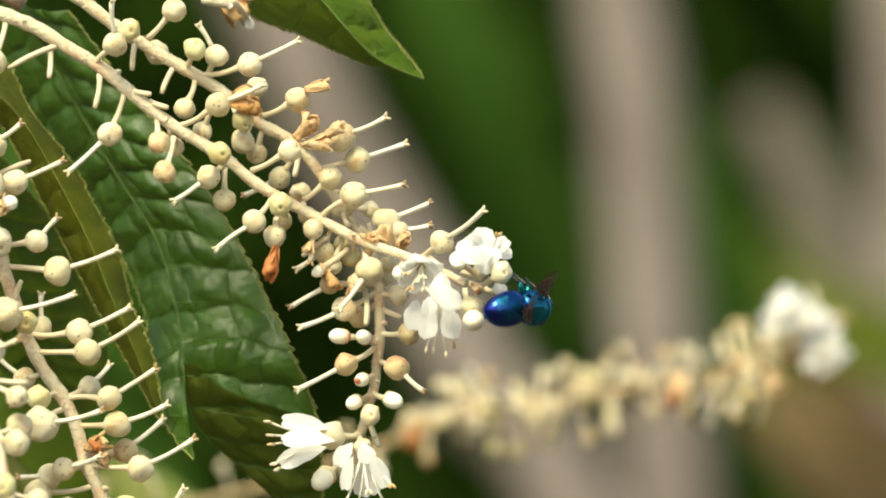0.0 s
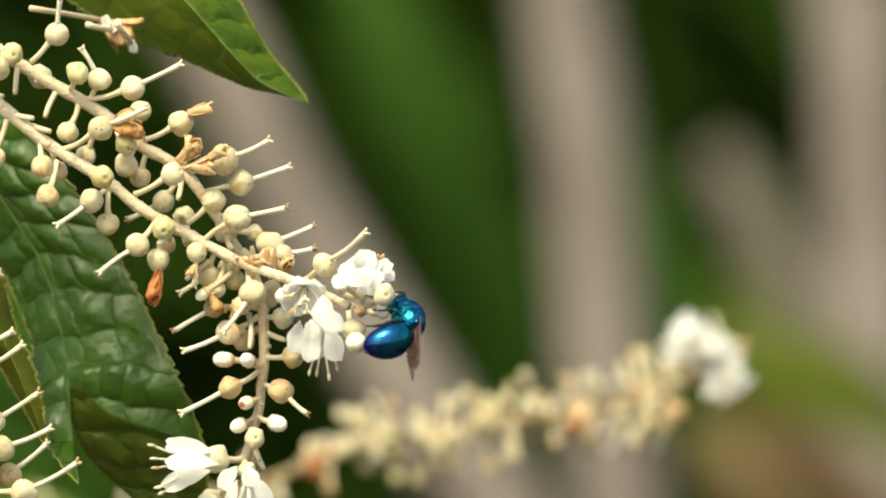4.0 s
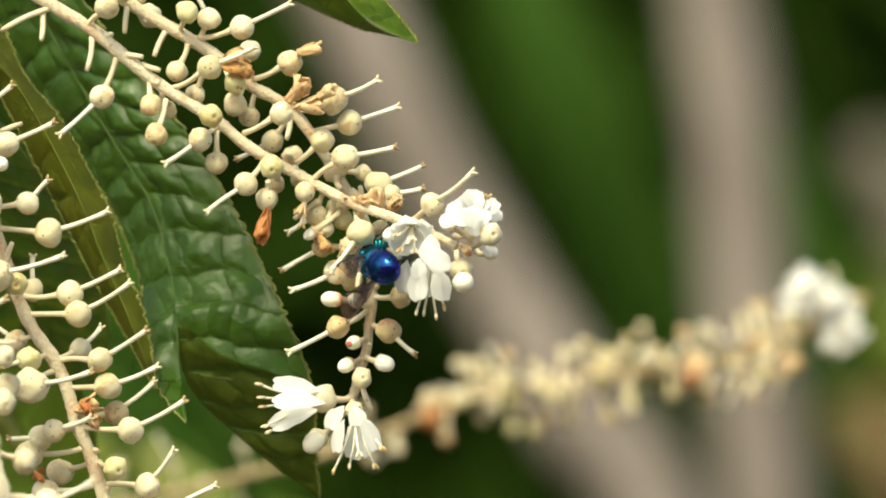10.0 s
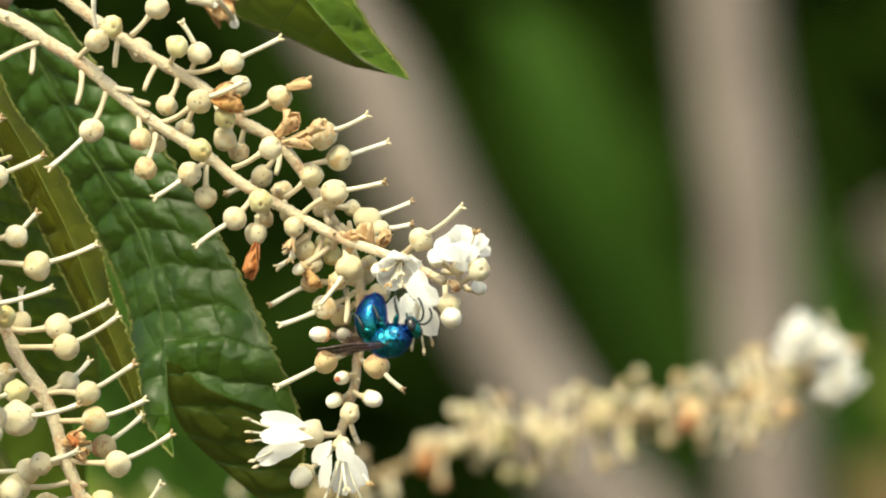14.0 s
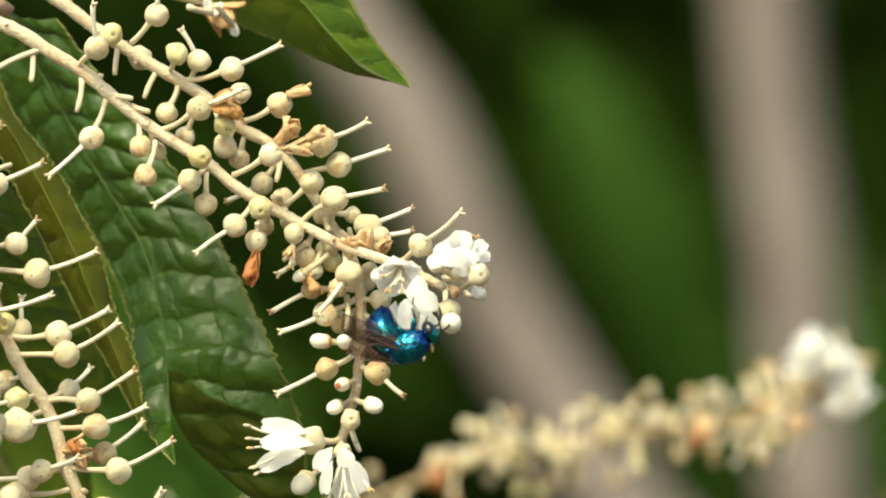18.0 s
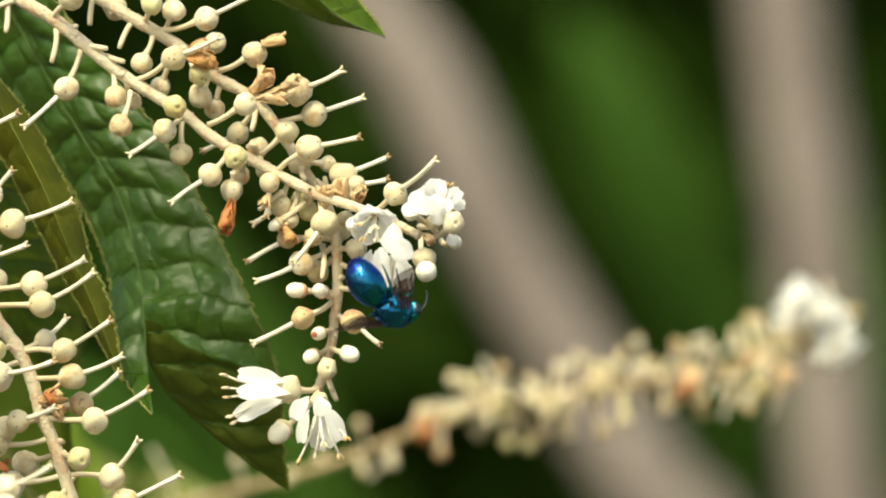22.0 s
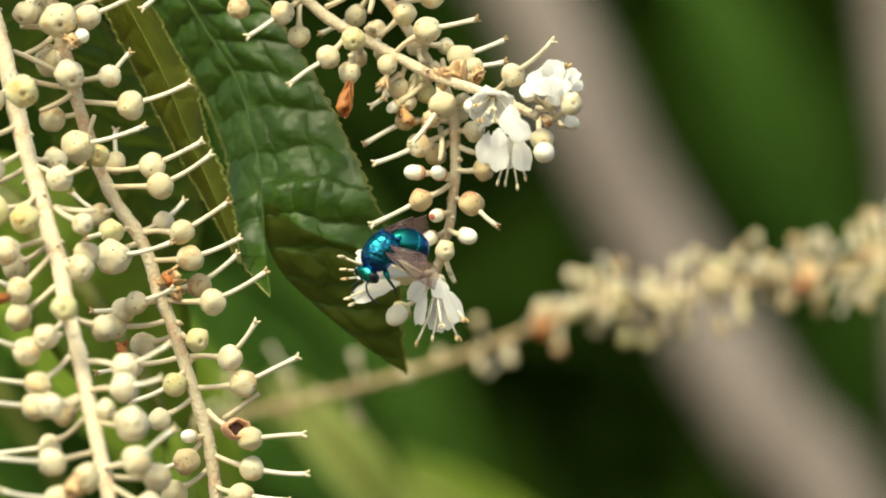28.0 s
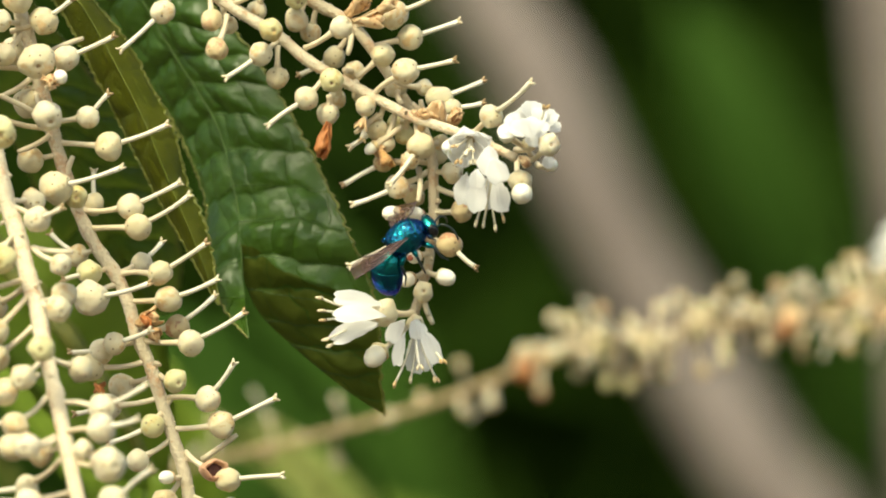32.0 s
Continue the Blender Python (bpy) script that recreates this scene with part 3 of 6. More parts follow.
def husk(spike, base, centre, r, way):
    """A withered calyx that gapes open on a dark hollow."""
    b, c, d, r = mm(base), mm(centre), Vector(way).normalized(), r / 1000
    bm = bmesh.new()
    turned(bm, c, d, [(-r * 1.1, r * 0.3), (-r * 0.8, r * 0.72), (-r * 0.2, r * 0.98), (r * 0.4, r * 0.95), (r * 0.8, r * 0.85), (r * 0.85, r * 0.68), (r * 0.3, r * 0.6), (-r * 0.3, r * 0.42)], 20,
           lambda a, s: 1 + 0.14 * s * math.cos(5 * a + 1) + 0.06 * math.cos(3 * a), squash=1.25)
    for v in bm.verts:
        v.co += (v.co - c) * 0.16 * noise.noise(v.co * 900)
    ob = part("husk", bm, M_RUST, spike, "withered reddish calyx gaping open", at=c)
    bm = bmesh.new()
    turned(bm, c, d, [(-r * 0.3, r * 0.5), (r * 0.1, r * 0.56), (r * 0.16, r * 0.3), (r * 0.12, r * 0.08)], 12, squash=1.25)
    part("hollow", bm, M_HOLLOW, ob, "dark brown hollow", at=c)
    bm = bmesh.new()
    tube(bm, bowed(b, c - d * r * 0.7, 0.06), [0.00036, 0.00032, 0.0003, 0.0003, 0.00034, 0.00044], 7)
    part("stalk", bm, M_PEDICEL, ob, at=c)


# ---- leaves ----
def quilted(s, w, q):
    """Height of the blade between its veins, 0 to 1, and how near the sunken veins are, 0 on them: bands between the side veins, split by cross veins into cells."""
    s += 0.0014 * noise.noise(q * 190) + 0.0005 * noise.noise(q * 700)
    w += 0.0016 * noise.noise(q * 190 + Vector((11, 4, 2))) + 0.0003 * noise.noise(q * 800)
    band = (s - 0.28 * w - 8.0 * w * w) / VEIN_GAP
    k = math.floor(band)
    fx = band - k
    pitch = 0.0040 + 0.0008 * math.sin(k * 2.4)
    across = w / pitch + 0.5 * math.sin(k * 4.1)
    j = math.floor(across)
    fy = across - j
    a = math.sin(math.pi * fx) ** 0.75
    c = math.sin(math.pi * fy) ** 0.8
    tall = 0.80 + 0.26 * math.sin(k * 3.3 + j * 5.1)
    near, nxt = noise.voronoi(Vector((q.x, 0, q.z)) * 620)[0][:2]
    fine = min(1.0, (nxt - near) * 2.4)
    gap = min(min(fx, 1 - fx) * VEIN_GAP / 0.00020, min(fy, 1 - fy) * pitch / 0.00010)
    return tall * a * (0.45 + 0.55 * c) * (0.93 + 0.07 * fine) + 0.30 * noise.noise(q * 300) + 0.08 * noise.noise(q * 1100), gap


VEIN_GAP = 0.0044      # between the side veins of a leaf


def blade_half(inner, outer, n, m, quilt, teeth, bow, facing, crease=None):
    """A sheet between the midrib and one edge, quilted between the side veins; past the crease, a line in the picture plane, it hangs back."""
    bm = bmesh.new()
    a, b = resampled(inner, n), resampled(outer, n)
    rows, s, sunk, turned = [], 0.0, set(), set()
    for i in range(n + 1):
        if i:
            s += (a[i] - a[i - 1]).length
        span = b[i] - a[i]
        along = (b[min(i + 1, n)] - b[max(i - 1, 0)]).normalized()
        nrm = span.cross(along)
        nrm = nrm.normalized() if nrm.length > 1e-12 else Vector((0, -1, 0))
        if nrm.dot(facing) < 0:
            nrm = -nrm
        row = []
        saw = ((i * teeth / n + 0.8 * noise.noise(Vector((i * 0.11, span.length * 90, 3)))) % 1.0) * (0.7 + 0.6 * noise.noise(Vector((i * 0.2, 5, 1))))
        for j in range(m + 1):
            v = j / m
            q = a[i] + span * v
            low = 0.0
            if crease:
                e = (crease[1] - crease[0]).normalized()
                low = (q - crease[0]).dot(Vector((e.z, 0, -e.x)))
            high, gap = quilted(s, span.length * v, q)
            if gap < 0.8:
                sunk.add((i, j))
            elif crease and low > 0.0004 * noise.noise(q * 400):
                turned.add((i, j))
            rise = quilt * (0.8 if low > 0 else 1.0) * (high - 0.45) * min(1, v * 7) * min(1, (1 - v) * 5 + 0.1) * min(1, span.length / 0.006)
            lift = rise + bow * math.sin(math.pi * v) * span.length + 0.0003 * noise.noise(q * 120)
            stretch = v + (0.00065 * saw / max(span.length, 0.001) if teeth and j == m else 0)
            p = a[i] + span * stretch
            if crease:
                c0, c1 = crease
                e = (c1 - c0).normalized()
                down = (p - c0).dot(Vector((e.z, 0, -e.x)))
                if down > -0.003:
                    flat = c0.y + 0.52 * max(0.0, down)
                    p.y += (flat - p.y) * min(1.0, (down + 0.003) / 0.003)
            row.append(bm.verts.new(p + nrm * lift))
        rows.append(row)
    for i in range(n):
        for j in range(m):
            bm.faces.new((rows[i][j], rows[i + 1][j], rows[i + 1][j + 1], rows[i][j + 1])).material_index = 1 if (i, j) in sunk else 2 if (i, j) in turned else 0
    edge = [r[-1].co.copy() for r in rows]
    ribs = []
    step = VEIN_GAP * n / max(s, 0.001)
    for k in range(int(n / step)):
        line = []
        for j in range(0, m + 1, 2):
            i0 = min(n, int(k * step))
            w = (b[i0] - a[i0]).length * j / m
            i = int(round(k * step + (0.28 * w + 8.0 * w * w) / VEIN_GAP * step))
            if i <= n:
                line.append(rows[i][j].co + Vector((0, 0.00004, 0)))
        if len(line) > 2:
            ribs.append(line)
    bmesh.ops.solidify(bm, geom=bm.faces[:], thickness=0.0002)
    return bm, edge, ribs


def leaf(left, mid, right, kind, fold=None, label="", other=None, crease=None):
    """A leaf from its left edge, midrib and right edge; fold: the inner edge of a right half that runs past the midrib's end;
    other: the look of the right half where it differs."""
    left, mid, right, fold = ([mm(p) for p in q] if q else None for q in (left, mid, right, fold))
    ob = thing("leaf", mid[0], label, "leaf", "leaves of the shrub")
    facing = Vector((0, -1, 0))
    for edge_pts, inner, look_of, bend in ((left, mid, kind, None), (right, fold or mid, other or kind, crease)):
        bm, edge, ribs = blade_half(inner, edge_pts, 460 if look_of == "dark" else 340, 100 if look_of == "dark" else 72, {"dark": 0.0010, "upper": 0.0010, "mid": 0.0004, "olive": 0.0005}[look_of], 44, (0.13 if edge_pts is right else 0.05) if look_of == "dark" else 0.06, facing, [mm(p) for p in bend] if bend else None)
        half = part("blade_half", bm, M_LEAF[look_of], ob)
        # faces in the grooves take the green with shade put into it
        half.data.materials.append(M_GROOVE_SHADE if look_of == "dark" else M_LEAF[look_of])
        half.data.materials.append(M_TURNED)
        bm = bmesh.new()
        tube(bm, edge, [0.00013 + 0.00008 * noise.noise(p * 500) for p in edge], 5)
        part("leaf_edge", bm, M_RIM, half)
        for line in ribs:
            bm = bmesh.new()
            tube(bm, line, [(0.00006 if look_of == "olive" else 0.00010) * (1 - 0.75 * k / len(line)) for k in range(len(line))], 5)
            part("side_vein", bm, M_VEIN[look_of], half)
    bm = bmesh.new()
    pts = resampled(mid, 60)
    tube(bm, [p + facing * 0.0001 for p in pts], [(0.00001 if kind == "olive" else 0.00008) * (1 - 0.7 * i / 60) + 0.00005 for i in range(61)], 7)
    part("midrib", bm, M_VEIN[kind], ob, "yellow green midrib")
    return ob



spray_a = raceme([(-57.78, 0, 34.3), (-52.36, 0, 31.22), (-48.75, 0, 29.87), (-45.13, 0, 28.41), (-41.82, 0, 26.33), (-38.38, 0, 24.26), (-35.17, 0, 21.59), (-31.85, 0, 18.92), (-28.23, 0, 16.55), (-25.1, 0, 14.66), (-22.07, 0, 12.1), (-18.58, 0, 10.03), (-14.96, 0, 8.08), (-10.71, -2, 5.88), (-6.48, -5, 4.39), (-2.87, -8, 2.85), (0.42, -10, 1.32)], 0.81, 0.48, "cream flower spike with round calyces, ending in white blossoms")
fruit(spray_a, (-48.32, 0, 28.98), (-49.49, -2, 24.71), 1.32, (-53.58, -3.2, 21.82))
stub(spray_a, (-42.42, 0, 26.63), (-48.04, -1, 24.03))
stub(spray_a, (-43.61, 0, 26.02), (-43.72, -1, 23.05))
stub(spray_a, (-38.37, 0, 23.48), (-38.89, -1, 19.85))
fruit(spray_a, (-35.77, 0, 21.29), (-37.31, -1, 17.05), 1.26, (-41.62, -1.6, 13.11))
stub(spray_a, (-35.48, 0, 21.89), (-32.91, -1, 21.34))
stub(spray_a, (-33.07, 0, 20.53), (-31.1, -1, 19.92))
fruit(spray_a, (-32.33, 0, 19.21), (-32.09, -1, 16.19), 1.14, None, 1)
fruit(spray_a, (-30.94, 0, 17.73), (-30.34, 2, 15.85), 0.96, None)
fruit(spray_a, (-30.51, 0, 16.83), (-31.39, -3, 13.05), 1.20, None, 1)
fruit(spray_a, (-27.02, 0, 15.54), (-25.58, -4, 15.11), 1.26, None, 2)
fruit(spray_a, (-24.91, 0, 14.18), (-26.81, -2, 12.51), 1.26, (-30.34, -3.2, 10.06))
fruit(spray_a, (-25.09, 0, 13.58), (-25.12, 0, 10.16), 1.20, None)
fruit(spray_a, (-20.08, 0, 10.32), (-21.92, -2, 7.88), 1.26, (-25.87, -3.2, 5.02))
fruit(spray_a, (-19.64, 0, 8.22), (-19.71, 1, 6.31), 1.20, None)
dried(spray_a, (-19.64, -1.5, 5.27), (-20.48, -2.5, 1.78), 1.02, True)
fruit(spray_a, (-17.97, 0, 9.74), (-18.99, 3, 7.97), 1.08, None)
fruit(spray_a, (-19.48, 0, 10.62), (-19.2, -4, 9.67), 1.26, None, 2)
fruit(spray_a, (-17.98, 0, 10.94), (-17.09, 3, 10.87), 1.14, None)
fruit(spray_a, (-14.96, 0, 8.26), (-15.65, -1, 7.05), 1.14, (-16.03, -1.6, 3.62))
fruit(spray_a, (-13.63, 0, 7.37), (-14.65, 1, 4.67), 1.14, (-17.35, 1.6, 2.85))
dried(spray_a, (-14.07, 0, 2.33), (-13.2, -1, 0.53), 0.90)
dried(spray_a, (-14.94, 1, 3.53), (-14.31, 0, 1.85), 0.72)
fruit(spray_a, (-12.55, 0, 7.08), (-13.61, 1, 3.18), 1.02, (-15.56, 1.6, 4.97))
fruit(spray_a, (-11.34, 0, 6.19), (-11.65, 2, 4.11), 1.08, None, 2)
fruit(spray_a, (-9.83, 0, 5.01), (-11.02, 1, 1.4), 1.02, (-11.92, 1.6, 0.2))
bud(spray_a, (-11.93, 0, 4.99), (-15.03, 0, 2.68), 0.66)
dried(spray_a, (-11.8, 1, 2), (-11.29, 0, 0.07), 0.54)
stub(spray_a, (-14.34, 0, 6.17), (-16.82, -1, 4.22))
dried(spray_a, (-15.52, -1, 6.15), (-16.57, -2, 4.45), 0.42)
fruit(spray_a, (-9.22, 0, 3.21), (-7.74, 2, 3.24), 0.90, None)
fruit(spray_a, (-16.77, 0, 9.75), (-16.34, 3, 8.47), 0.96, None)
fruit(spray_a, (-12.57, 0, 9.78), (-9.61, 3, 9.13), 0.90, None)
fruit(spray_a, (-7.73, 0, 5.02), (-9.05, -1, 5.9), 1.02, None)
stub(spray_a, (-9.24, 0, 5.61), (-9.84, -1, 7.69))
stub(spray_a, (-8.33, 0, 4.72), (-10.74, -1, 7.39))
dried(spray_a, (-14.34, 1, 3.66), (-13.59, 0, 1.97), 0.60)
fruit(spray_a, (-10.44, 0, 5.9), (-12.46, 3, 5.31), 1.08, None, 2)
fruit(spray_a, (-10.26, 0, 5.6), (-9.76, -4, 2.76), 1.38, (-12.85, -6.4, -1.33))
fruit(spray_a, (-14.7, 0, 13.49), (-11.07, 1, 14.38), 1.32, (-5.98, 1.6, 16.11))
fruit(spray_a, (-14.96, 0, 8.26), (-11.4, -3, 10.71), 1.44, (-6.19, -4.8, 11.74))
fruit(spray_a, (-16.66, 0, 10.23), (-13.9, -1, 12.45), 1.26, None)
fruit(spray_a, (-11.95, 0, 7.39), (-12.62, 3, 9.23), 1.20, None)
fruit(spray_a, (-29.86, 0, 18.04), (-25.77, -3, 20.27), 1.32, (-21.08, -4.8, 22.29))
fruit(spray_a, (-22.2, 0, 13.3), (-18.25, -3, 15.37), 1.26, None)
fruit(spray_a, (-38.92, 0, 24.44), (-36.65, -3, 26.58), 1.32, (-36.97, -4.8, 30.99))
fruit(spray_a, (-7.73, 0, 5.02), (-8.02, 2, 7.93), 1.44, (-3.41, 3.2, 9.79))
fruit(spray_a, (-7.73, 0, 5.02), (-6.56, 1, 6.85), 1.08, (-3.38, 1.6, 7.42))
dried(spray_a, (-7.41, -2, 5.01), (-8.62, -3, 7.38), 1.32)
dried(spray_a, (-6.51, -2, 5.02), (-5.92, -3, 6.51), 1.08)
dried(spray_a, (-9.8, -2, 4.39), (-9.39, -3, 7.08), 0.96)
fruit(spray_a, (-5.02, 0, 3.97), (-2.18, -9, 5.76), 1.26, (2.02, -14.4, 8.99))
bud(spray_a, (-5.92, 0, 3.84), (-6.6, -9, 2.46), 0.84)
flower(spray_a, (-4.84, 0, 4.09), (-4.29, -9, 3.54), (-0.12, -0.85, -0.5), 3.24, 52, 4, 0.85)
bl = blossom(spray_a, (-3.35, 0, 3.94), (-1.98, -8, 1.81), 0.66)
petal(bl, (-2.16, -13, 0.86), 1.68, 1.32, 275)
petal(bl, (-1.41, -15, -0.26), 1.44, 1.20, 290)
petal(bl, (-5.02, -8, -1.99), 1.80, 0.96, 262)
petal(bl, (-3.66, -10, -2.63), 2.04, 1.08, 268)
petal(bl, (-3.62, -14, -1.06), 1.08, 0.84, 270)
petal(bl, (-1.17, -10, -2.75), 1.92, 1.14, 280)
petal(bl, (-2.57, -6, -2.43), 1.80, 1.08, 270)
stamen(bl, (-1.73, -9, -5.94))
stamen(bl, (-3.75, -9, -5.46))
stamen(bl, (-0.9, -9, -4.99))
stamen(bl, (-3, -8, -5.56))
bl = blossom(spray_a, (0.24, 0, 2.43), (1.87, -10, 2.76), 0.78)
petal(bl, (2.05, -10, 6.26), 1.14, 1.14, 95)
petal(bl, (3.02, -11, 5.52), 1.02, 1.02, 60)
petal(bl, (4.08, -11, 5.28), 1.14, 0.90, 45)
petal(bl, (4.54, -10, 4.36), 0.78, 0.78, 10)
petal(bl, (1.02, -9, 5.7), 0.96, 0.90, 120)
petal(bl, (0.19, -12, 5.02), 1.02, 0.90, 130)
petal(bl, (-0.56, -13, 3.81), 0.96, 0.90, 170)
petal(bl, (0.8, -13, 4.04), 1.14, 1.02, 150)
petal(bl, (2, -14, 4.37), 1.20, 1.08, 100)
petal(bl, (3.17, -13, 4.16), 1.08, 0.96, 70)
petal(bl, (2.44, -12, 3.24), 0.96, 0.90, 260)
petal(bl, (3.92, -9, 0.94), 0.78, 0.72, 280)
stamen(bl, (3.58, -13, 6.41))
fruit(spray_a, (0.4, 0, 1.49), (0.97, -10, -1.17), 1.26, None)
bud(spray_a, (0.96, 0, -1.5), (1.11, -11, -2.47), 1.20)
dried(spray_a, (1.01, -11, 1.44), (1.79, -12, 0.26), 0.84)
fruit(spray_a, (0.4, 0, 1.49), (3.96, -13, 2.52), 1.20, None)
bud(spray_a, (1.9, 0, 1.81), (-0.49, -12, 3.67), 0.90)
bud(spray_a, (2.5, 0, 0.91), (4.05, -7, 0.65), 0.78)

spray_b = raceme([(-46.55, 3, 35.42), (-40.99, 3, 31.86), (-38.99, 3, 30.37), (-36.26, 3, 28.29), (-32.02, 3, 25.61), (-28.39, 3, 23.54), (-24.76, 3, 21.16), (-21.73, 3, 18.48), (-18.7, 3, 16.88), (-16.76, 3, 15.33), (-14.45, 3, 12.22), (-12.01, 3, 8.33), (-9.87, 3, 5.03), (-8.82, 3, 1.61), (-8.61, 3, -2), (-8.64, 3, -5.01), (-8.92, 3, -7.42), (-9.2, 3, -9.83), (-9.79, 3, -11.64), (-10.37, 3, -14.05), (-10.96, 3, -15.14)], 0.72, 0.48, "cream flower spike hanging down with buds and white blossoms")
fruit(spray_b, (-33.24, 3, 27.41), (-30.55, 1, 30.31), 1.26, (-30.11, -0.2, 33.93))
fruit(spray_b, (-35.66, 3, 28.29), (-35.17, 0, 28.19), 1.20, None, 2)
stub(spray_b, (-34.68, 3, 27.1), (-34.98, 2, 23.93))
stub(spray_b, (-33.29, 3, 33.13), (-25.88, 17, 32.23))
dried(spray_b, (-25.85, 16, 32.2), (-21.84, 15, 30.18), 0.96)
dried(spray_b, (-26.46, 16, 31.88), (-23.36, 15, 29.43), 0.84)
bud(spray_b, (-24.24, 3, 31.4), (-22.93, 15, 29.68), 0.54)
bl = blossom(spray_b, (-27.5, 10, 31.6), (-24.9, 14, 31.3), 0.6)
petal(bl, (-25.5, 13, 31.9), 0.9, 0.5, 100)
petal(bl, (-24.4, 13, 31.5), 0.9, 0.45, 60)
petal(bl, (-22.6, 13, 29.3), 0.8, 0.5, 280)
stub(spray_b, (-30.51, 3, 24.42), (-31.83, 2, 21.49))
fruit(spray_b, (-31.9, 3, 25.62), (-32.4, 5, 25.86), 1.32, None)
fruit(spray_b, (-29.3, 3, 24.25), (-28.31, 0, 26.15), 1.20, None, 2)
fruit(spray_b, (-26.89, 3, 23.55), (-25.97, 2, 25.51), 1.20, (-27.78, 1.4, 28.6))
fruit(spray_b, (-27.49, 3, 23.43), (-22.48, 0, 24.58), 1.32, (-17.42, -1.8, 26.96))
fruit(spray_b, (-23.86, 3, 21.47), (-21.75, 5, 22.15), 1.14, None)
dried(spray_b, (-24.64, -1, 21.05), (-21.32, -2, 21.35), 1.20)
dried(spray_b, (-24.63, -1, 20.45), (-21.31, -2, 19.74), 1.20)
fruit(spray_b, (-24.15, 3, 19.96), (-23.15, 0, 18.57), 1.20, None, 2)
fruit(spray_b, (-28.27, 3, 22.94), (-29.37, 1, 19.87), 1.20, None)
fruit(spray_b, (-26.67, 3, 19.64), (-27.47, 4, 17.43), 1.08, None)
fruit(spray_b, (-22.33, 3, 18.47), (-23.19, 2, 16.34), 1.26, None)
fruit(spray_b, (-21, 3, 17.88), (-21.72, 4, 15.07), 1.08, None)
fruit(spray_b, (-21.43, 3, 19.08), (-17.37, 1, 20.87), 1.32, None)
dried(spray_b, (-16.58, 0, 21.75), (-13.5, -1, 22.47), 0.84)
fruit(spray_b, (-17.19, 3, 15.81), (-12.63, 0, 16.86), 1.50, (-8.07, -1.8, 18.9))
dried(spray_b, (-17.69, -2, 16.6), (-15.11, -3, 18.99), 1.08)
dried(spray_b, (-17.38, -2, 16), (-13.18, -3, 16.31), 1.08)
dried(spray_b, (-14.38, -3, 17.2), (-12.28, -4, 18.09), 0.96)
stub(spray_b, (-17.36, 3, 14.9), (-17.74, 2, 12.66))
fruit(spray_b, (-17.37, 3, 15.69), (-19.31, 5, 12.51), 1.20, (-22.95, 6.2, 10.69))
fruit(spray_b, (-9.23, 3, 0.22), (-12.37, 1, -1.49), 1.26, (-16.96, -0.2, -3.33))
fruit(spray_b, (-9.24, 3, 1.13), (-13.86, 2, 1.2), 1.08, (-18.03, 1.4, -1.18), 1)
fruit(spray_b, (-9.42, 3, 1.13), (-8.11, 4, 2.05), 1.08, None)
fruit(spray_b, (-8.69, 3, 0.23), (-6.51, 2, 0.12), 1.14, None)
stub(spray_b, (-10.19, 3, 0.52), (-10.11, -1, -3.04))
fruit(spray_b, (-9.22, 3, -0.98), (-10.8, 5, -2.32), 1.20, None, 1)
fruit(spray_b, (-8.59, 3, -3.98), (-5.62, 1, -4.08), 1.14, None, 1)
stub(spray_b, (-8.67, 3, -1.28), (-6.37, 2, -2.28))
fruit(spray_b, (-8.94, 3, -5.31), (-12.19, 0, -7.31), 1.20, (-17.23, -1.8, -9.86), 1)
fruit(spray_b, (-8.75, 3, -7), (-6.78, 0, -7.69), 1.32, (-4.05, -1.8, -10.05), 1)
bud(spray_b, (-9.19, 3, -4.59), (-12.83, 1, -4.32), 0.90, 1)
bud(spray_b, (-8.88, 3, -5.19), (-10.29, 0, -4.42), 0.84, 1)
bud(spray_b, (-8.97, 3, -8.5), (-10.49, 0, -8.92), 0.78, 2)
bud(spray_b, (-9.74, 3, -10.62), (-11.27, 1, -11.33), 0.84)
bud(spray_b, (-9.44, 3, -10.31), (-7.23, 0, -11.11), 0.96)
fruit(spray_b, (-9.72, 3, -13.33), (-9.56, 0, -12.69), 1.08, None)
stub(spray_b, (-9.72, 3, -13.02), (-9.09, 2, -15.11))
stub(spray_b, (-9.72, 3, -13.33), (-8.66, 2, -16.01))
bl = blossom(spray_b, (-10.49, 3, -14.72), (-13.8, 0, -14.95), 1.56)
petal(bl, (-16.65, -2, -13.69), 2.76, 1.02, 172)
petal(bl, (-16.34, -5, -15.26), 2.88, 1.32, 180)
petal(bl, (-16.96, -3, -16.97), 2.76, 1.20, 200)
petal(bl, (-15.95, 0, -16.17), 2.40, 1.08, 190)
petal(bl, (-16.13, 2, -14.27), 2.40, 0.90, 170)
stamen(bl, (-20.34, -3, -13.35))
stamen(bl, (-20.04, -5, -14.7))
stamen(bl, (-19.94, -4, -15.67))
stamen(bl, (-19.68, -4, -17.69))
stamen(bl, (-19.36, -2, -18.32))
bl = blossom(spray_b, (-10.72, 3, -14.96), (-10.42, -1, -15.99), 0.90)
petal(bl, (-12.35, -2, -16.9), 1.56, 0.96, 238)
petal(bl, (-11.9, -3, -18.9), 1.9, 0.80, 258)
petal(bl, (-10.15, -3, -16.7), 1.2, 0.96, 285)
petal(bl, (-8.75, -4, -18.5), 2.2, 0.90, 295)
petal(bl, (-10.35, -1, -19.3), 2.3, 1.1, 268)
petal(bl, (-9.5, -2, -19.1), 2.2, 0.85, 280)
stamen(bl, (-12.5, -3, -22.37))
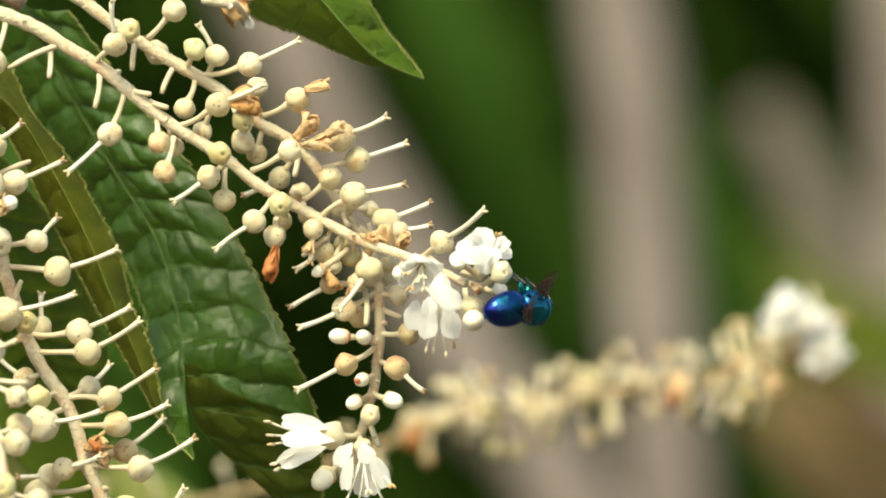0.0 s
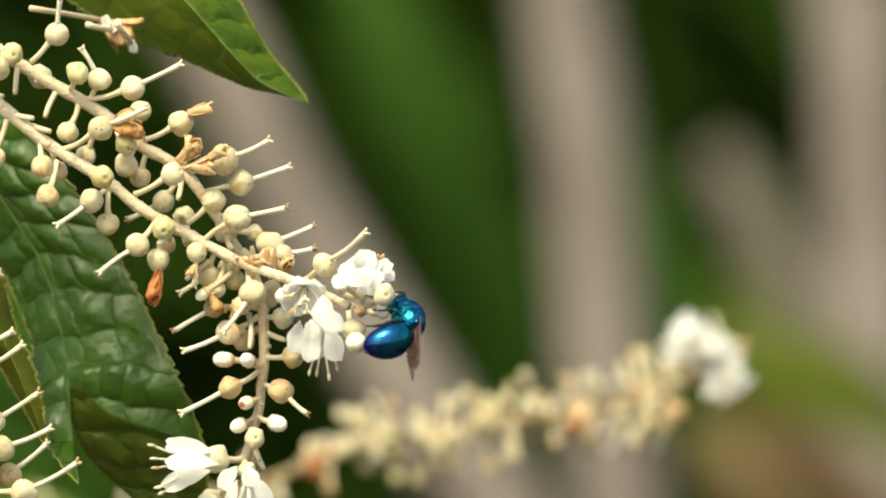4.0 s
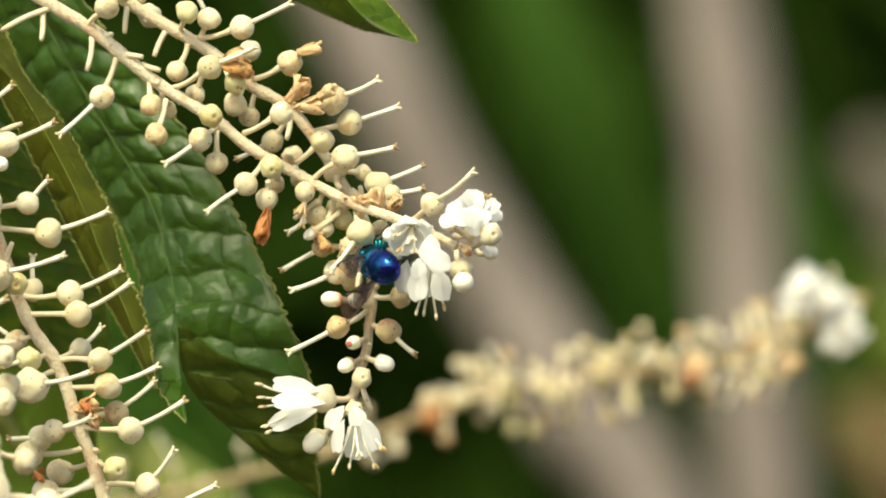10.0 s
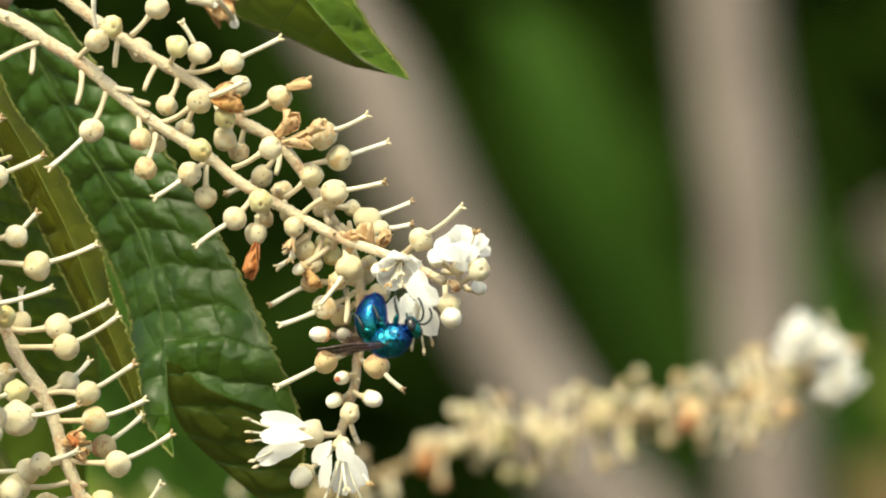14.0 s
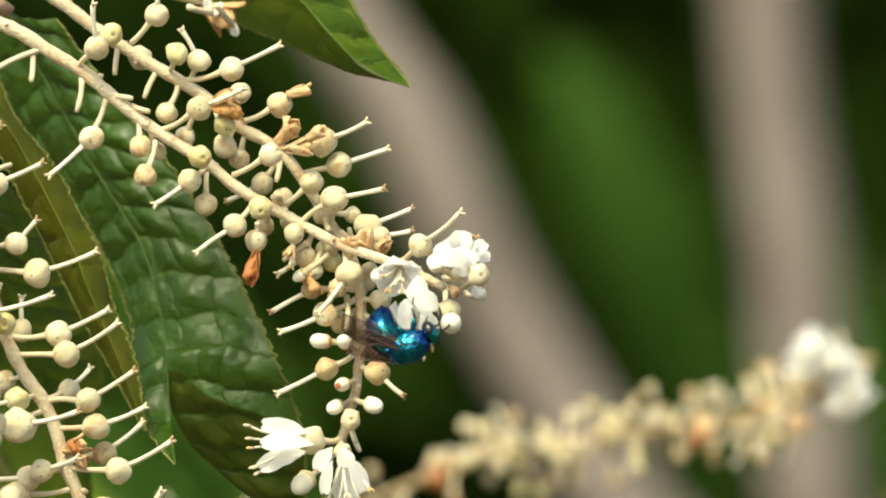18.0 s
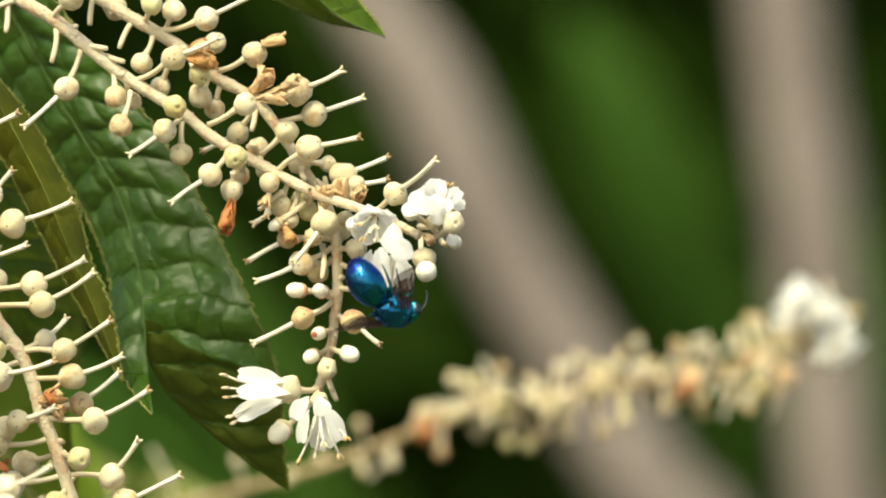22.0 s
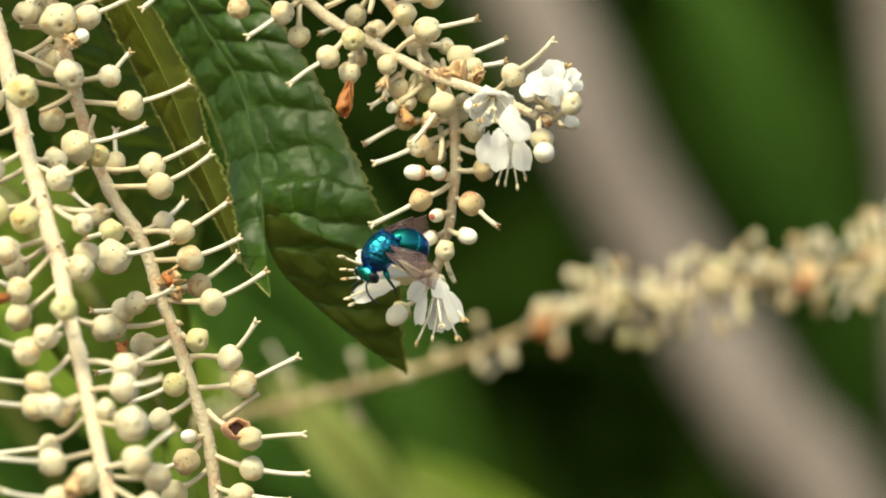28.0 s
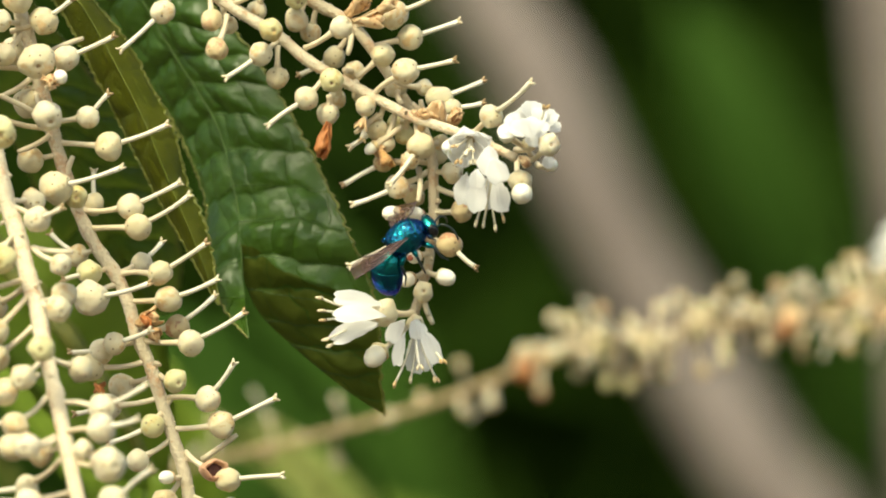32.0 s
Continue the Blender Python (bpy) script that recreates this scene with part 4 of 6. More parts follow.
stamen(bl, (-10.88, -2, -21.86))
stamen(bl, (-8.2, -3, -21.84))
stamen(bl, (-7.46, -5, -19.96))
stamen(bl, (-9.82, -5, -20.6))
bud(spray_b, (-11.5, 3, -16.35), (-14.58, -1, -19.38), 1.20)

spray_c = raceme([(-53.69, -5, 20.87), (-51.6, -5, 15.5), (-50.41, -5, 10.73), (-49.22, -5, 6.55), (-48.32, -5, 2.97), (-47.01, -5, -1.21), (-45.64, -5, -4.79), (-44.15, -5, -7.77), (-42.07, -5, -10.76), (-40.7, -5, -13.74), (-39.68, -5, -17.32), (-38.19, -5, -20.9), (-36.88, -5, -25.08), (-35.51, -5, -29.26), (-34.62, -5, -32.24), (-34.02, -5, -35.82), (-33.61, -5, -40), (-33.31, -5, -46.56), (-32.96, -5, -53.72)], 0.75, 0.66, "cream flower spike with round calyces and long white styles")
fruit(spray_c, (-53.09, -5, 14.9), (-49.54, -7, 15.89), 1.44, (-46.47, -8.2, 18.1))
fruit(spray_c, (-53.69, -5, 19.08), (-52.14, -8, 18.23), 1.56, (-50.93, -9.8, 21.24))
fruit(spray_c, (-52.49, -5, 16.69), (-52.95, -3, 12.77), 1.50, None)
fruit(spray_c, (-49.81, -5, 8.34), (-47.1, -7, 11.96), 1.38, (-42.08, -8.2, 14.17))
fruit(spray_c, (-51.3, -5, 13.11), (-50.03, -10, 11.56), 1.92, None)
dried(spray_c, (-49.36, -11, 9.62), (-47.8, -12, 9.29), 0.96)
bud(spray_c, (-49.4, -5, 9.53), (-47.46, -11, 9.8), 0.84, 1)
fruit(spray_c, (-50.41, -5, 8.34), (-48.78, -10, 5.8), 1.62, None)
fruit(spray_c, (-50.41, -5, 9.53), (-51.38, -4, 7.3), 1.56, None)
fruit(spray_c, (-48.8, -5, 5.36), (-44.85, -6, 5.8), 1.20, (-42.72, -6.6, 8.16))
fruit(spray_c, (-48.03, -5, 3.09), (-42.52, -7, 2.61), 1.44, (-36.43, -8.2, 4.84))
fruit(spray_c, (-48.44, -5, 1.77), (-51.01, -5, 1.3), 1.38, None)
fruit(spray_c, (-47.01, -5, -0.91), (-47.88, -11, -1.82), 1.74, (-40.83, -14.6, 0.17))
stub(spray_c, (-47.25, -5, -1.51), (-46.46, -6, 1.63))
fruit(spray_c, (-46.24, -5, -2.7), (-45.82, -10, -2.81), 1.20, None, 2)
fruit(spray_c, (-45.64, -5, -4.19), (-44.34, -4, -3.4), 1.20, (-44.44, -3.4, 0.02))
fruit(spray_c, (-45.35, -5, -4.07), (-40.32, -7, -3.76), 1.38, (-35.13, -8.2, -1.29))
fruit(spray_c, (-44.57, -5, -5.98), (-39.37, -8, -5.92), 1.38, (-34.03, -9.8, -2.69))
fruit(spray_c, (-44.15, -5, -8.07), (-46.21, -3, -8.82), 1.20, (-49.05, -1.8, -6.53))
fruit(spray_c, (-42.66, -5, -10.16), (-44.54, -8, -10.67), 1.32, (-47.09, -9.8, -11.41), 2)
fruit(spray_c, (-42.07, -5, -11.95), (-44.16, -11, -13.5), 1.80, (-37.88, -14.6, -11.94))
fruit(spray_c, (-42.07, -5, -10.76), (-39.39, -3, -9.66), 1.20, (-37.31, -1.8, -7.43))
fruit(spray_c, (-41.77, -5, -10.88), (-37.17, -7, -10.78), 1.32, (-32.28, -8.2, -7.65))
fruit(spray_c, (-40.88, -5, -13.74), (-36.28, -7, -13.58), 1.44, (-31.15, -8.2, -11.46))
dried(spray_c, (-39.92, -6, -16.14), (-37.17, -7, -15.25), 0.96)
dried(spray_c, (-39.02, -6, -16.43), (-37.17, -7, -17.63), 0.84)
fruit(spray_c, (-39.68, -5, -16.73), (-35.57, -4, -16.36), 1.32, (-31.6, -3.4, -13.14), 1)
fruit(spray_c, (-39.27, -5, -17.8), (-33.84, -8, -18.11), 1.38, (-28.22, -9.8, -14.98))
fruit(spray_c, (-39.68, -5, -17.32), (-41.87, -8, -18.23), 1.20, (-38.19, -9.8, -16.87))
fruit(spray_c, (-39.39, -5, -17.92), (-43.37, -6, -18.93), 1.32, (-46.55, -6.6, -19.11))
fruit(spray_c, (-38.79, -5, -20.01), (-44.69, -6, -20.78), 1.44, None)
fruit(spray_c, (-37.3, -5, -21.5), (-35.45, -9, -22.1), 1.26, None, 2)
fruit(spray_c, (-36.41, -5, -23.89), (-32.12, -7, -24), 1.38, (-29.37, -8.2, -20.32))
fruit(spray_c, (-35.81, -5, -27.17), (-30.63, -7, -26.74), 1.44, (-25.03, -8.2, -24))
husk(spray_c, (-34.6, -5, -29.6), (-31.4, -8, -31.5), 1.25, (0.35, -0.9, 0.1))
stub(spray_c, (-32.83, -5, -30.45), (-29.08, -6, -27.76))
dried(spray_c, (-39.14, -7, -15.25), (-38.12, -8, -16.15), 0.60, True)
fruit(spray_c, (-51.68, -5, 14.74), (-53.59, -8, 12.3), 1.26, None)
fruit(spray_c, (-51.92, -5, 15.82), (-53.94, -8, 15.93), 1.20, None)
stub(spray_c, (-51.81, -5, 10.87), (-54.35, -6, 11.01))
stub(spray_c, (-50.91, -5, 9.97), (-53.84, -8, 7.96))
stub(spray_c, (-48.84, -5, 5.19), (-54.89, -9, 8.35))
stub(spray_c, (-48.72, -5, 4.59), (-54.62, -8, 5.82))
stub(spray_c, (-48.36, -5, 4.3), (-52.07, -8, 2.07))
fruit(spray_c, (-49.72, -5, 9.07), (-51.25, -3, 8.13), 1.14, None)
stub(spray_c, (-50.61, -5, 11.76), (-45.62, -3, 14.22))
dried(spray_c, (-43.75, -11, -22.39), (-42.79, -12, -23.39), 0.54, True)
fruit(spray_c, (-34.62, -5, -30.15), (-29.98, -8, -32.51), 1.32, (-24.25, -9.8, -32.07))
fruit(spray_c, (-34.62, -5, -33.91), (-29.8, -7, -35.79), 1.32, (-24.03, -8.2, -36.25))
fruit(spray_c, (-34.14, -5, -37.31), (-30.88, -8, -38.45), 1.38, (-25.91, -9.8, -39.01))
fruit(spray_c, (-36.11, -5, -23.89), (-38.02, -6, -26.86), 1.32, (-42.56, -6.6, -28.65), 2)
fruit(spray_c, (-36.11, -5, -28.18), (-39.63, -6, -30.56), 1.20, None)
bud(spray_c, (-34.92, -5, -32.24), (-36.41, -7, -32.28), 0.78)
fruit(spray_c, (-35.1, -5, -32.54), (-36.77, -7, -34.9), 1.44, (-39.78, -8.2, -35.77), 1)
fruit(spray_c, (-34.62, -5, -35.82), (-38.08, -5, -38.33), 1.44, None)
fruit(spray_c, (-34.03, -5, -37.61), (-32.89, -4, -39.9), 1.20, None)
fruit(spray_c, (-33.73, -5, -40.6), (-30.04, -7, -42.04), 1.32, (-24.92, -8.2, -41.42))
fruit(spray_c, (-33.73, -5, -41.19), (-36.95, -6, -42.36), 1.38, None)
fruit(spray_c, (-33.43, -5, -44.18), (-30.34, -7, -45.32), 1.32, (-25.52, -8.2, -46.18))
fruit(spray_c, (-33.43, -5, -44.77), (-36.3, -7, -45.91), 1.32, None)
fruit(spray_c, (-37.6, -5, -21.2), (-41.5, -2, -22.7), 1.44, None)
fruit(spray_c, (-36.6, -5, -23.6), (-43.0, -4, -24.9), 1.44, (-46.2, -5, -25.6))
dried(spray_c, (-43.2, -4, -22.3), (-44.4, -5, -23.4), 0.54, True)

spray_d = raceme([(-61.17, -8.00, 24.30), (-58.06, -9.70, 15.31), (-56.43, -11.40, 10.50), (-55.12, -13.10, 6.29), (-54.09, -14.80, 2.11), (-52.65, -18.20, -2.69), (-51.08, -21.60, -6.86), (-49.77, -25.00, -11.01), (-48.35, -28.40, -15.12), (-47.40, -31.80, -19.19), (-46.11, -35.20, -23.24), (-45.00, -38.60, -27.26), (-43.90, -42.00, -31.24), (-42.79, -45.40, -35.19), (-41.71, -48.80, -39.68), (-40.80, -52.20, -44.13), (-39.99, -57.30, -50.74)], 1.02, 0.75, "cream flower spike with thick pinkish stem and round calyces")
fruit(spray_d, (-56.68, -12.13, 8.70), (-58.89, -17.23, 8.05), 1.68, None, 2)
fruit(spray_d, (-55.89, -14.56, 2.71), (-59.71, -21.36, 3.11), 1.50, (-64.31, -25.44, 4.16))
fruit(spray_d, (-58.47, -11.89, 9.29), (-61.32, -11.89, 5.45), 1.20, None)
fruit(spray_d, (-58.65, -9.70, 15.31), (-61.32, -13.10, 12.81), 1.50, (-65.27, -15.14, 13.91))
fruit(spray_d, (-58.68, -9.48, 16.50), (-55.29, -14.58, 15.10), 1.50, None)
fruit(spray_d, (-59.93, -8.68, 20.70), (-62.00, -12.08, 18.76), 1.50, (-66.54, -14.12, 19.26))
fruit(spray_d, (-59.62, -8.80, 20.10), (-57.11, -13.90, 20.45), 1.50, None)
fruit(spray_d, (-54.76, -13.83, 4.50), (-56.54, -17.23, 3.05), 1.50, (-58.42, -19.27, 6.40))
fruit(spray_d, (-54.92, -13.34, 5.70), (-52.80, -23.54, 3.63), 1.68, None, 2)
fruit(spray_d, (-53.99, -16.07, 0.30), (-57.65, -22.88, -1.32), 1.74, (-61.54, -26.95, -0.72))
fruit(spray_d, (-52.95, -18.00, -2.39), (-56.06, -23.10, -4.37), 1.50, (-61.34, -26.16, -4.25))
fruit(spray_d, (-52.28, -19.17, -3.88), (-57.12, -17.47, -6.31), 1.50, (-62.21, -16.45, -5.41))
fruit(spray_d, (-51.45, -22.09, -7.45), (-55.30, -27.19, -8.82), 1.62, (-60.50, -30.25, -6.71), 2)
fruit(spray_d, (-51.20, -21.60, -6.86), (-51.98, -30.10, -9.62), 1.50, None, 2)
fruit(spray_d, (-50.02, -25.49, -11.59), (-53.87, -30.59, -12.93), 1.56, (-59.62, -33.65, -10.53))
fruit(spray_d, (-49.70, -25.97, -12.18), (-53.47, -22.57, -14.48), 1.44, None)
fruit(spray_d, (-49.35, -26.70, -13.07), (-52.43, -31.80, -17.05), 1.32, (-57.96, -34.86, -14.29))
dried(spray_d, (-52.98, -35.69, -17.76), (-56.18, -37.39, -18.34), 0.96, True)
fruit(spray_d, (-48.84, -29.61, -16.57), (-52.48, -31.31, -19.76), 1.44, None)
fruit(spray_d, (-47.95, -33.74, -21.51), (-51.01, -38.84, -23.24), 1.44, (-56.49, -41.90, -21.23))
fruit(spray_d, (-47.77, -32.29, -19.78), (-49.15, -39.09, -21.80), 1.32, None)
fruit(spray_d, (-47.70, -30.83, -18.03), (-47.11, -41.03, -18.93), 1.38, None, 2)
fruit(spray_d, (-51.98, -19.17, -3.88), (-48.77, -24.27, -5.44), 1.38, (-46.10, -27.33, -4.34))
fruit(spray_d, (-51.72, -18.69, -3.29), (-49.80, -16.99, -3.25), 1.20, None)
fruit(spray_d, (-49.36, -22.81, -8.34), (-46.06, -27.91, -10.17), 1.14, None)
stub(spray_d, (-49.36, -22.81, -8.34), (-45.14, -24.51, -8.78))
fruit(spray_d, (-48.13, -27.43, -13.94), (-45.93, -25.73, -13.23), 1.32, None)
fruit(spray_d, (-48.13, -27.43, -13.94), (-46.01, -32.53, -14.85), 1.32, None)
fruit(spray_d, (-47.21, -32.04, -19.48), (-43.86, -30.34, -20.93), 1.32, None)
fruit(spray_d, (-46.94, -35.69, -23.82), (-49.96, -39.09, -26.67), 1.44, (-55.29, -41.13, -25.92))
fruit(spray_d, (-45.83, -39.09, -27.83), (-49.73, -44.19, -28.93), 1.44, (-54.89, -47.25, -28.22))
fruit(spray_d, (-45.80, -39.33, -28.11), (-47.90, -47.83, -28.79), 1.38, None)
fruit(spray_d, (-45.46, -40.06, -28.97), (-47.31, -38.36, -29.55), 1.32, None)
fruit(spray_d, (-45.11, -41.03, -30.11), (-48.68, -39.33, -32.99), 1.26, (-54.39, -38.31, -33.74))
fruit(spray_d, (-44.05, -43.94, -33.50), (-47.65, -49.04, -34.45), 1.44, (-52.95, -52.10, -33.95))
fruit(spray_d, (-43.40, -44.91, -34.63), (-44.04, -51.71, -35.94), 1.44, None)
dried(spray_d, (-44.71, -54.10, -35.34), (-45.61, -55.80, -37.84), 0.96)
fruit(spray_d, (-43.31, -46.25, -36.31), (-46.91, -51.35, -38.21), 1.44, (-52.48, -54.41, -37.19))
fruit(spray_d, (-45.46, -36.17, -24.39), (-40.91, -39.57, -24.96), 1.38, (-36.48, -41.61, -22.66))
fruit(spray_d, (-44.98, -38.84, -27.54), (-40.78, -43.94, -26.94), 1.50, (-36.99, -47.00, -26.07))
fruit(spray_d, (-43.66, -41.27, -30.39), (-39.77, -48.07, -30.61), 1.80, None)
fruit(spray_d, (-44.14, -40.06, -28.97), (-42.76, -41.76, -29.24), 1.08, None)
fruit(spray_d, (-43.08, -45.40, -35.19), (-39.04, -50.50, -34.27), 1.50, (-35.16, -53.56, -31.12))
fruit(spray_d, (-42.77, -45.82, -35.76), (-37.46, -44.12, -36.07), 1.44, None)
fruit(spray_d, (-41.85, -46.67, -36.88), (-37.71, -53.48, -38.91), 1.62, None)
fruit(spray_d, (-41.36, -49.65, -40.80), (-44.80, -53.05, -41.56), 1.50, (-50.28, -55.09, -40.67))
fruit(spray_d, (-41.36, -49.65, -40.80), (-37.74, -53.05, -42.41), 1.50, None)
fruit(spray_d, (-40.94, -51.77, -43.58), (-44.08, -55.17, -45.18), 1.50, None)

FAR_LINE = [(54.03, 210, -4.53), (48.11, 210, -8.24), (41.46, 210, -11.2), (30.36, 210, -13.58), (17.04, 210, -15.4), (5.94, 210, -17.2), (-2.19, 210, -19.6), (-11.07, 210, -23.2), (-21.43, 210, -26.6), (-34.74, 210, -30.0), (-52.5, 210, -34.25)]
FAR_WHITE = [(46.6, 204, -5.2), (50.9, 204, -9.9), (49.4, 204, -7.4)]
FAR_DRY = [(31.0, 201, -12.8, 1.2, False), (31.5, 200, -14.2, 0.8, True), (43.8, 203, -12.6, 0.5, False), (-2.9, 203, -19.6, 0.6, True)]

leaf([(-55.04, 34.05, 29.89), (-48.54, 30.58, 20.50), (-41.43, 26.28, 11.81), (-36.90, 22.48, 5.01), (-33.90, 18.52, -2.36), (-33.42, 15.39, -7.85), (-31.80, 9.01, -13.27), (-28.38, 4.00, -17.53)],
     [(-48.42, 26.72, 32.13), (-43.29, 24.42, 23.45), (-37.50, 20.79, 13.57), (-32.72, 17.74, 5.90), (-30.40, 14.61, -2.04), (-29.64, 12.05, -7.82), (-29.32, 11.00, -12.67), (-28.38, 4.00, -17.53)],
     [(-42.54, 20.34, 30.71), (-34.99, 17.74, 20.88), (-28.11, 15.46, 12.33), (-23.71, 13.50, 5.02), (-20.40, 11.79, -1.35), (-18.10, 9.60, -6.30), (-16.60, 10.60, -9.70), (-15.50, 12.00, -12.90), (-15.00, 14.00, -16.60), (-14.90, 17.00, -20.60), (-14.70, 19.00, -23.80), (-14.39, 21.00, -25.84)], "dark", [(-48.42, 26.72, 32.13), (-43.29, 24.42, 23.45), (-37.50, 20.79, 13.57), (-32.72, 17.74, 5.90), (-30.40, 14.61, -2.04), (-29.64, 12.05, -7.82), (-29.35, 15.00, -10.88), (-27.56, 17.00, -14.92), (-23.57, 20.00, -18.97), (-19.09, 21.00, -22.51), (-14.39, 21.00, -25.84)], crease=((-28.7, 12, -7.8), (-14, 11, -13.6)), label="dark green quilted leaf with a serrated pale edge")
leaf([(-58.39, 10, 27.74), (-52.27, 10, 21.72), (-48.54, 9, 17.49), (-45.41, 8, 11.44), (-42.02, 8, 4.81), (-38.47, 7, -1.82), (-34.86, 6, -8.44), (-31.64, 5, -13.96)],
     [(-56.44, 8, 27.69), (-50.28, 7, 22.26), (-46.57, 6, 18.34), (-43.15, 5, 12.61), (-39.73, 4, 5.99), (-37.26, 4, -0.01), (-34.19, 4, -7.22), (-31.64, 5, -13.96)],
     [(-54.27, 12, 28.45), (-48.71, 11, 24.82), (-46.14, 9, 19.93), (-42.41, 8, 15.09), (-39.6, 7, 10.26), (-36.79, 6, 4.83), (-35.41, 6, -0.59), (-33.03, 5, -6.01), (-31.64, 5, -13.96)], "olive", label="narrow olive green leaf folded along its midrib")
leaf([(-65.89, 30.00, 22.82), (-60.26, 40.00, 11.88), (-55.71, 49.00, 2.57), (-51.76, 59.00, -7.55), (-46.27, 65.00, -12.68), (-41.24, 68.00, -14.28)],
     [(-60.94, 30.00, 24.72), (-55.20, 39.00, 13.78), (-51.25, 48.00, 5.13), (-47.85, 57.00, -3.69), (-44.31, 64.00, -10.08), (-41.24, 68.00, -14.28)],
     [(-54.83, 32.00, 21.11), (-49.62, 40.00, 13.84), (-44.31, 48.00, 6.45), (-40.72, 57.00, -2.36), (-39.46, 63.00, -8.75), (-41.24, 68.00, -14.28)], "dark", label="leaf in deep shade beneath the flower spikes")
leaf([(-34.76, 20, 38.27), (-28, 19, 33.44), (-21.87, 18, 29.9), (-16.97, 17, 28.02), (-14.4, 17, 26.73), (-10.24, 16, 25.05), (-6.58, 16, 24.18), (-3.84, 15, 23.24)],
     [(-24.81, 14, 41.07), (-20.54, 13, 37.37), (-16.88, 12, 33.98), (-14.15, 12, 30.93), (-12.03, 12, 28.49), (-9.31, 13, 25.77), (-6.27, 14, 24.14), (-3.84, 15, 23.24)],
     [(-16.96, 20, 41.9), (-13.29, 19, 36.95), (-11.15, 18, 34.15), (-9.32, 17, 30.75), (-7.8, 17, 28.3), (-6.27, 16, 26.32), (-4.93, 16, 24.73), (-3.84, 15, 23.24)], "mid", other="upper", label="green pointed leaf with a serrated edge")


# ---- the spray beyond, out of focus ----
def far_spray():
    spike = raceme(FAR_LINE, 0.7, 0.5, "cream flower spike reaching sideways, tipped with white blossoms", M_STALK_DULL)
    line = resampled([mm(p) for p in FAR_LINE], 84)
    back = lambda p: (p.x * 1000, p.y * 1000, (p.z - H) * 1000)
    for i in range(3, 84):
        dense = 4 if i < 30 else 3 if i < 44 else 1
        for k in range(dense):
            if i > 52 and rng.random() < 0.7:
                continue
            a = rng.uniform(0, 6.28)
            o = Vector((rng.uniform(-0.4, 0.4), math.sin(a), math.cos(a)))
            ln = 0.001 + 0.0062 * rng.random() ** 1.2
            if i < 24 and o.z < 0:
                o.z *= 0.75
            if i > 46:
                ln *= 0.85
            c = line[i] + o * ln
            tip = c + (o + Vector((rng.uniform(-0.6, 0.4), 0, 0))) * rng.uniform(0.003, 0.0045) if rng.random() < 0.17 else None
            fruit(spike, back(line[i]), back(c), rng.uniform(0.65, 0.95), back(tip) if tip else None, rng.choice((0, 0, 0, 1, 2)), simple=True)
    for p in FAR_WHITE:
        for k in range(4):
            q = (p[0] + rng.uniform(-1.7, 1.7), p[1] + rng.uniform(-2, 2), p[2] + rng.uniform(-1.7, 1.7))
            flower(spike, back(line[2]), q, (rng.uniform(-0.6, 0.0), -0.6, rng.uniform(0.5, 0.9)), 3.3, 62, 0)
    for p in FAR_DRY:
        for k in range(2):
            dried(spike, (p[0] + rng.uniform(-1, 1), p[1], p[2] + 1), (p[0] + rng.uniform(-2, 2), p[1] - 2, p[2] - 2.0), p[3], p[4])


far_spray()


# ---- woody stems ----
def stem(name, line, r0, r1, label, mat=None):
    pts = smooth_line([mm(p) for p in line], 8)
    ob = thing(name, Vector((pts[-1].x, pts[-1].y, pts[-1].z)), label, "tree trunk" if r0 > 10 else "branch", "bare stems behind" if r0 > 10 else "")
    bm = bmesh.new()
    n = len(pts)
    tube(bm, pts, [(r0 + (r1 - r0) * i / (n - 1)) / 1000 * (1 + 0.05 * noise.noise(p * 30) + 0.03 * noise.noise(p * 90)) for i, p in enumerate(pts)], 20)
    part("bark", bm, mat or M_BARK, ob)
    return ob


stem("trunk", [(30.5, 2500, 900), (80.5, 2500, 350.5), (100, 2500, 127.8), (110.5, 2500, 57.4), (115.5, 2500, -1.2), (120, 2500, -59.8), (128, 2500, -141.9), (160.2, 2500, -587.4), (220.2, 2500, -1330)], 14.8, 19, "pale pinkish grey upright trunk")
stem("trunk", [(-435, 2000, 900), (-153, 2000, 300), (-61, 2000, 127), (-36, 2000, 88), (-12, 2000, 38), (15, 2000, -8), (42, 2000, -52), (77, 2000, -105), (195, 2000, -400), (405, 2000, -1330)], 12.6, 17, "pale pinkish grey leaning trunk")
stem("trunk", [(171, 2300, 900), (197, 2300, 200), (206, 2300, 100), (210, 2300, 48), (212, 2300, -10), (216, 2300, -200), (226, 2300, -1330)], 16, 20, "pinkish grey upright trunk at the back")
stem("trunk", [(207, 3450, 66), (226, 3450, 36), (254, 3450, -18), (284, 3450, -71), (430, 3450, -330), (860, 3450, -1330)], 11, 30, "grey brown trunk leaning behind the upright ones, shade put into its bark", M_BARK_SHADE)

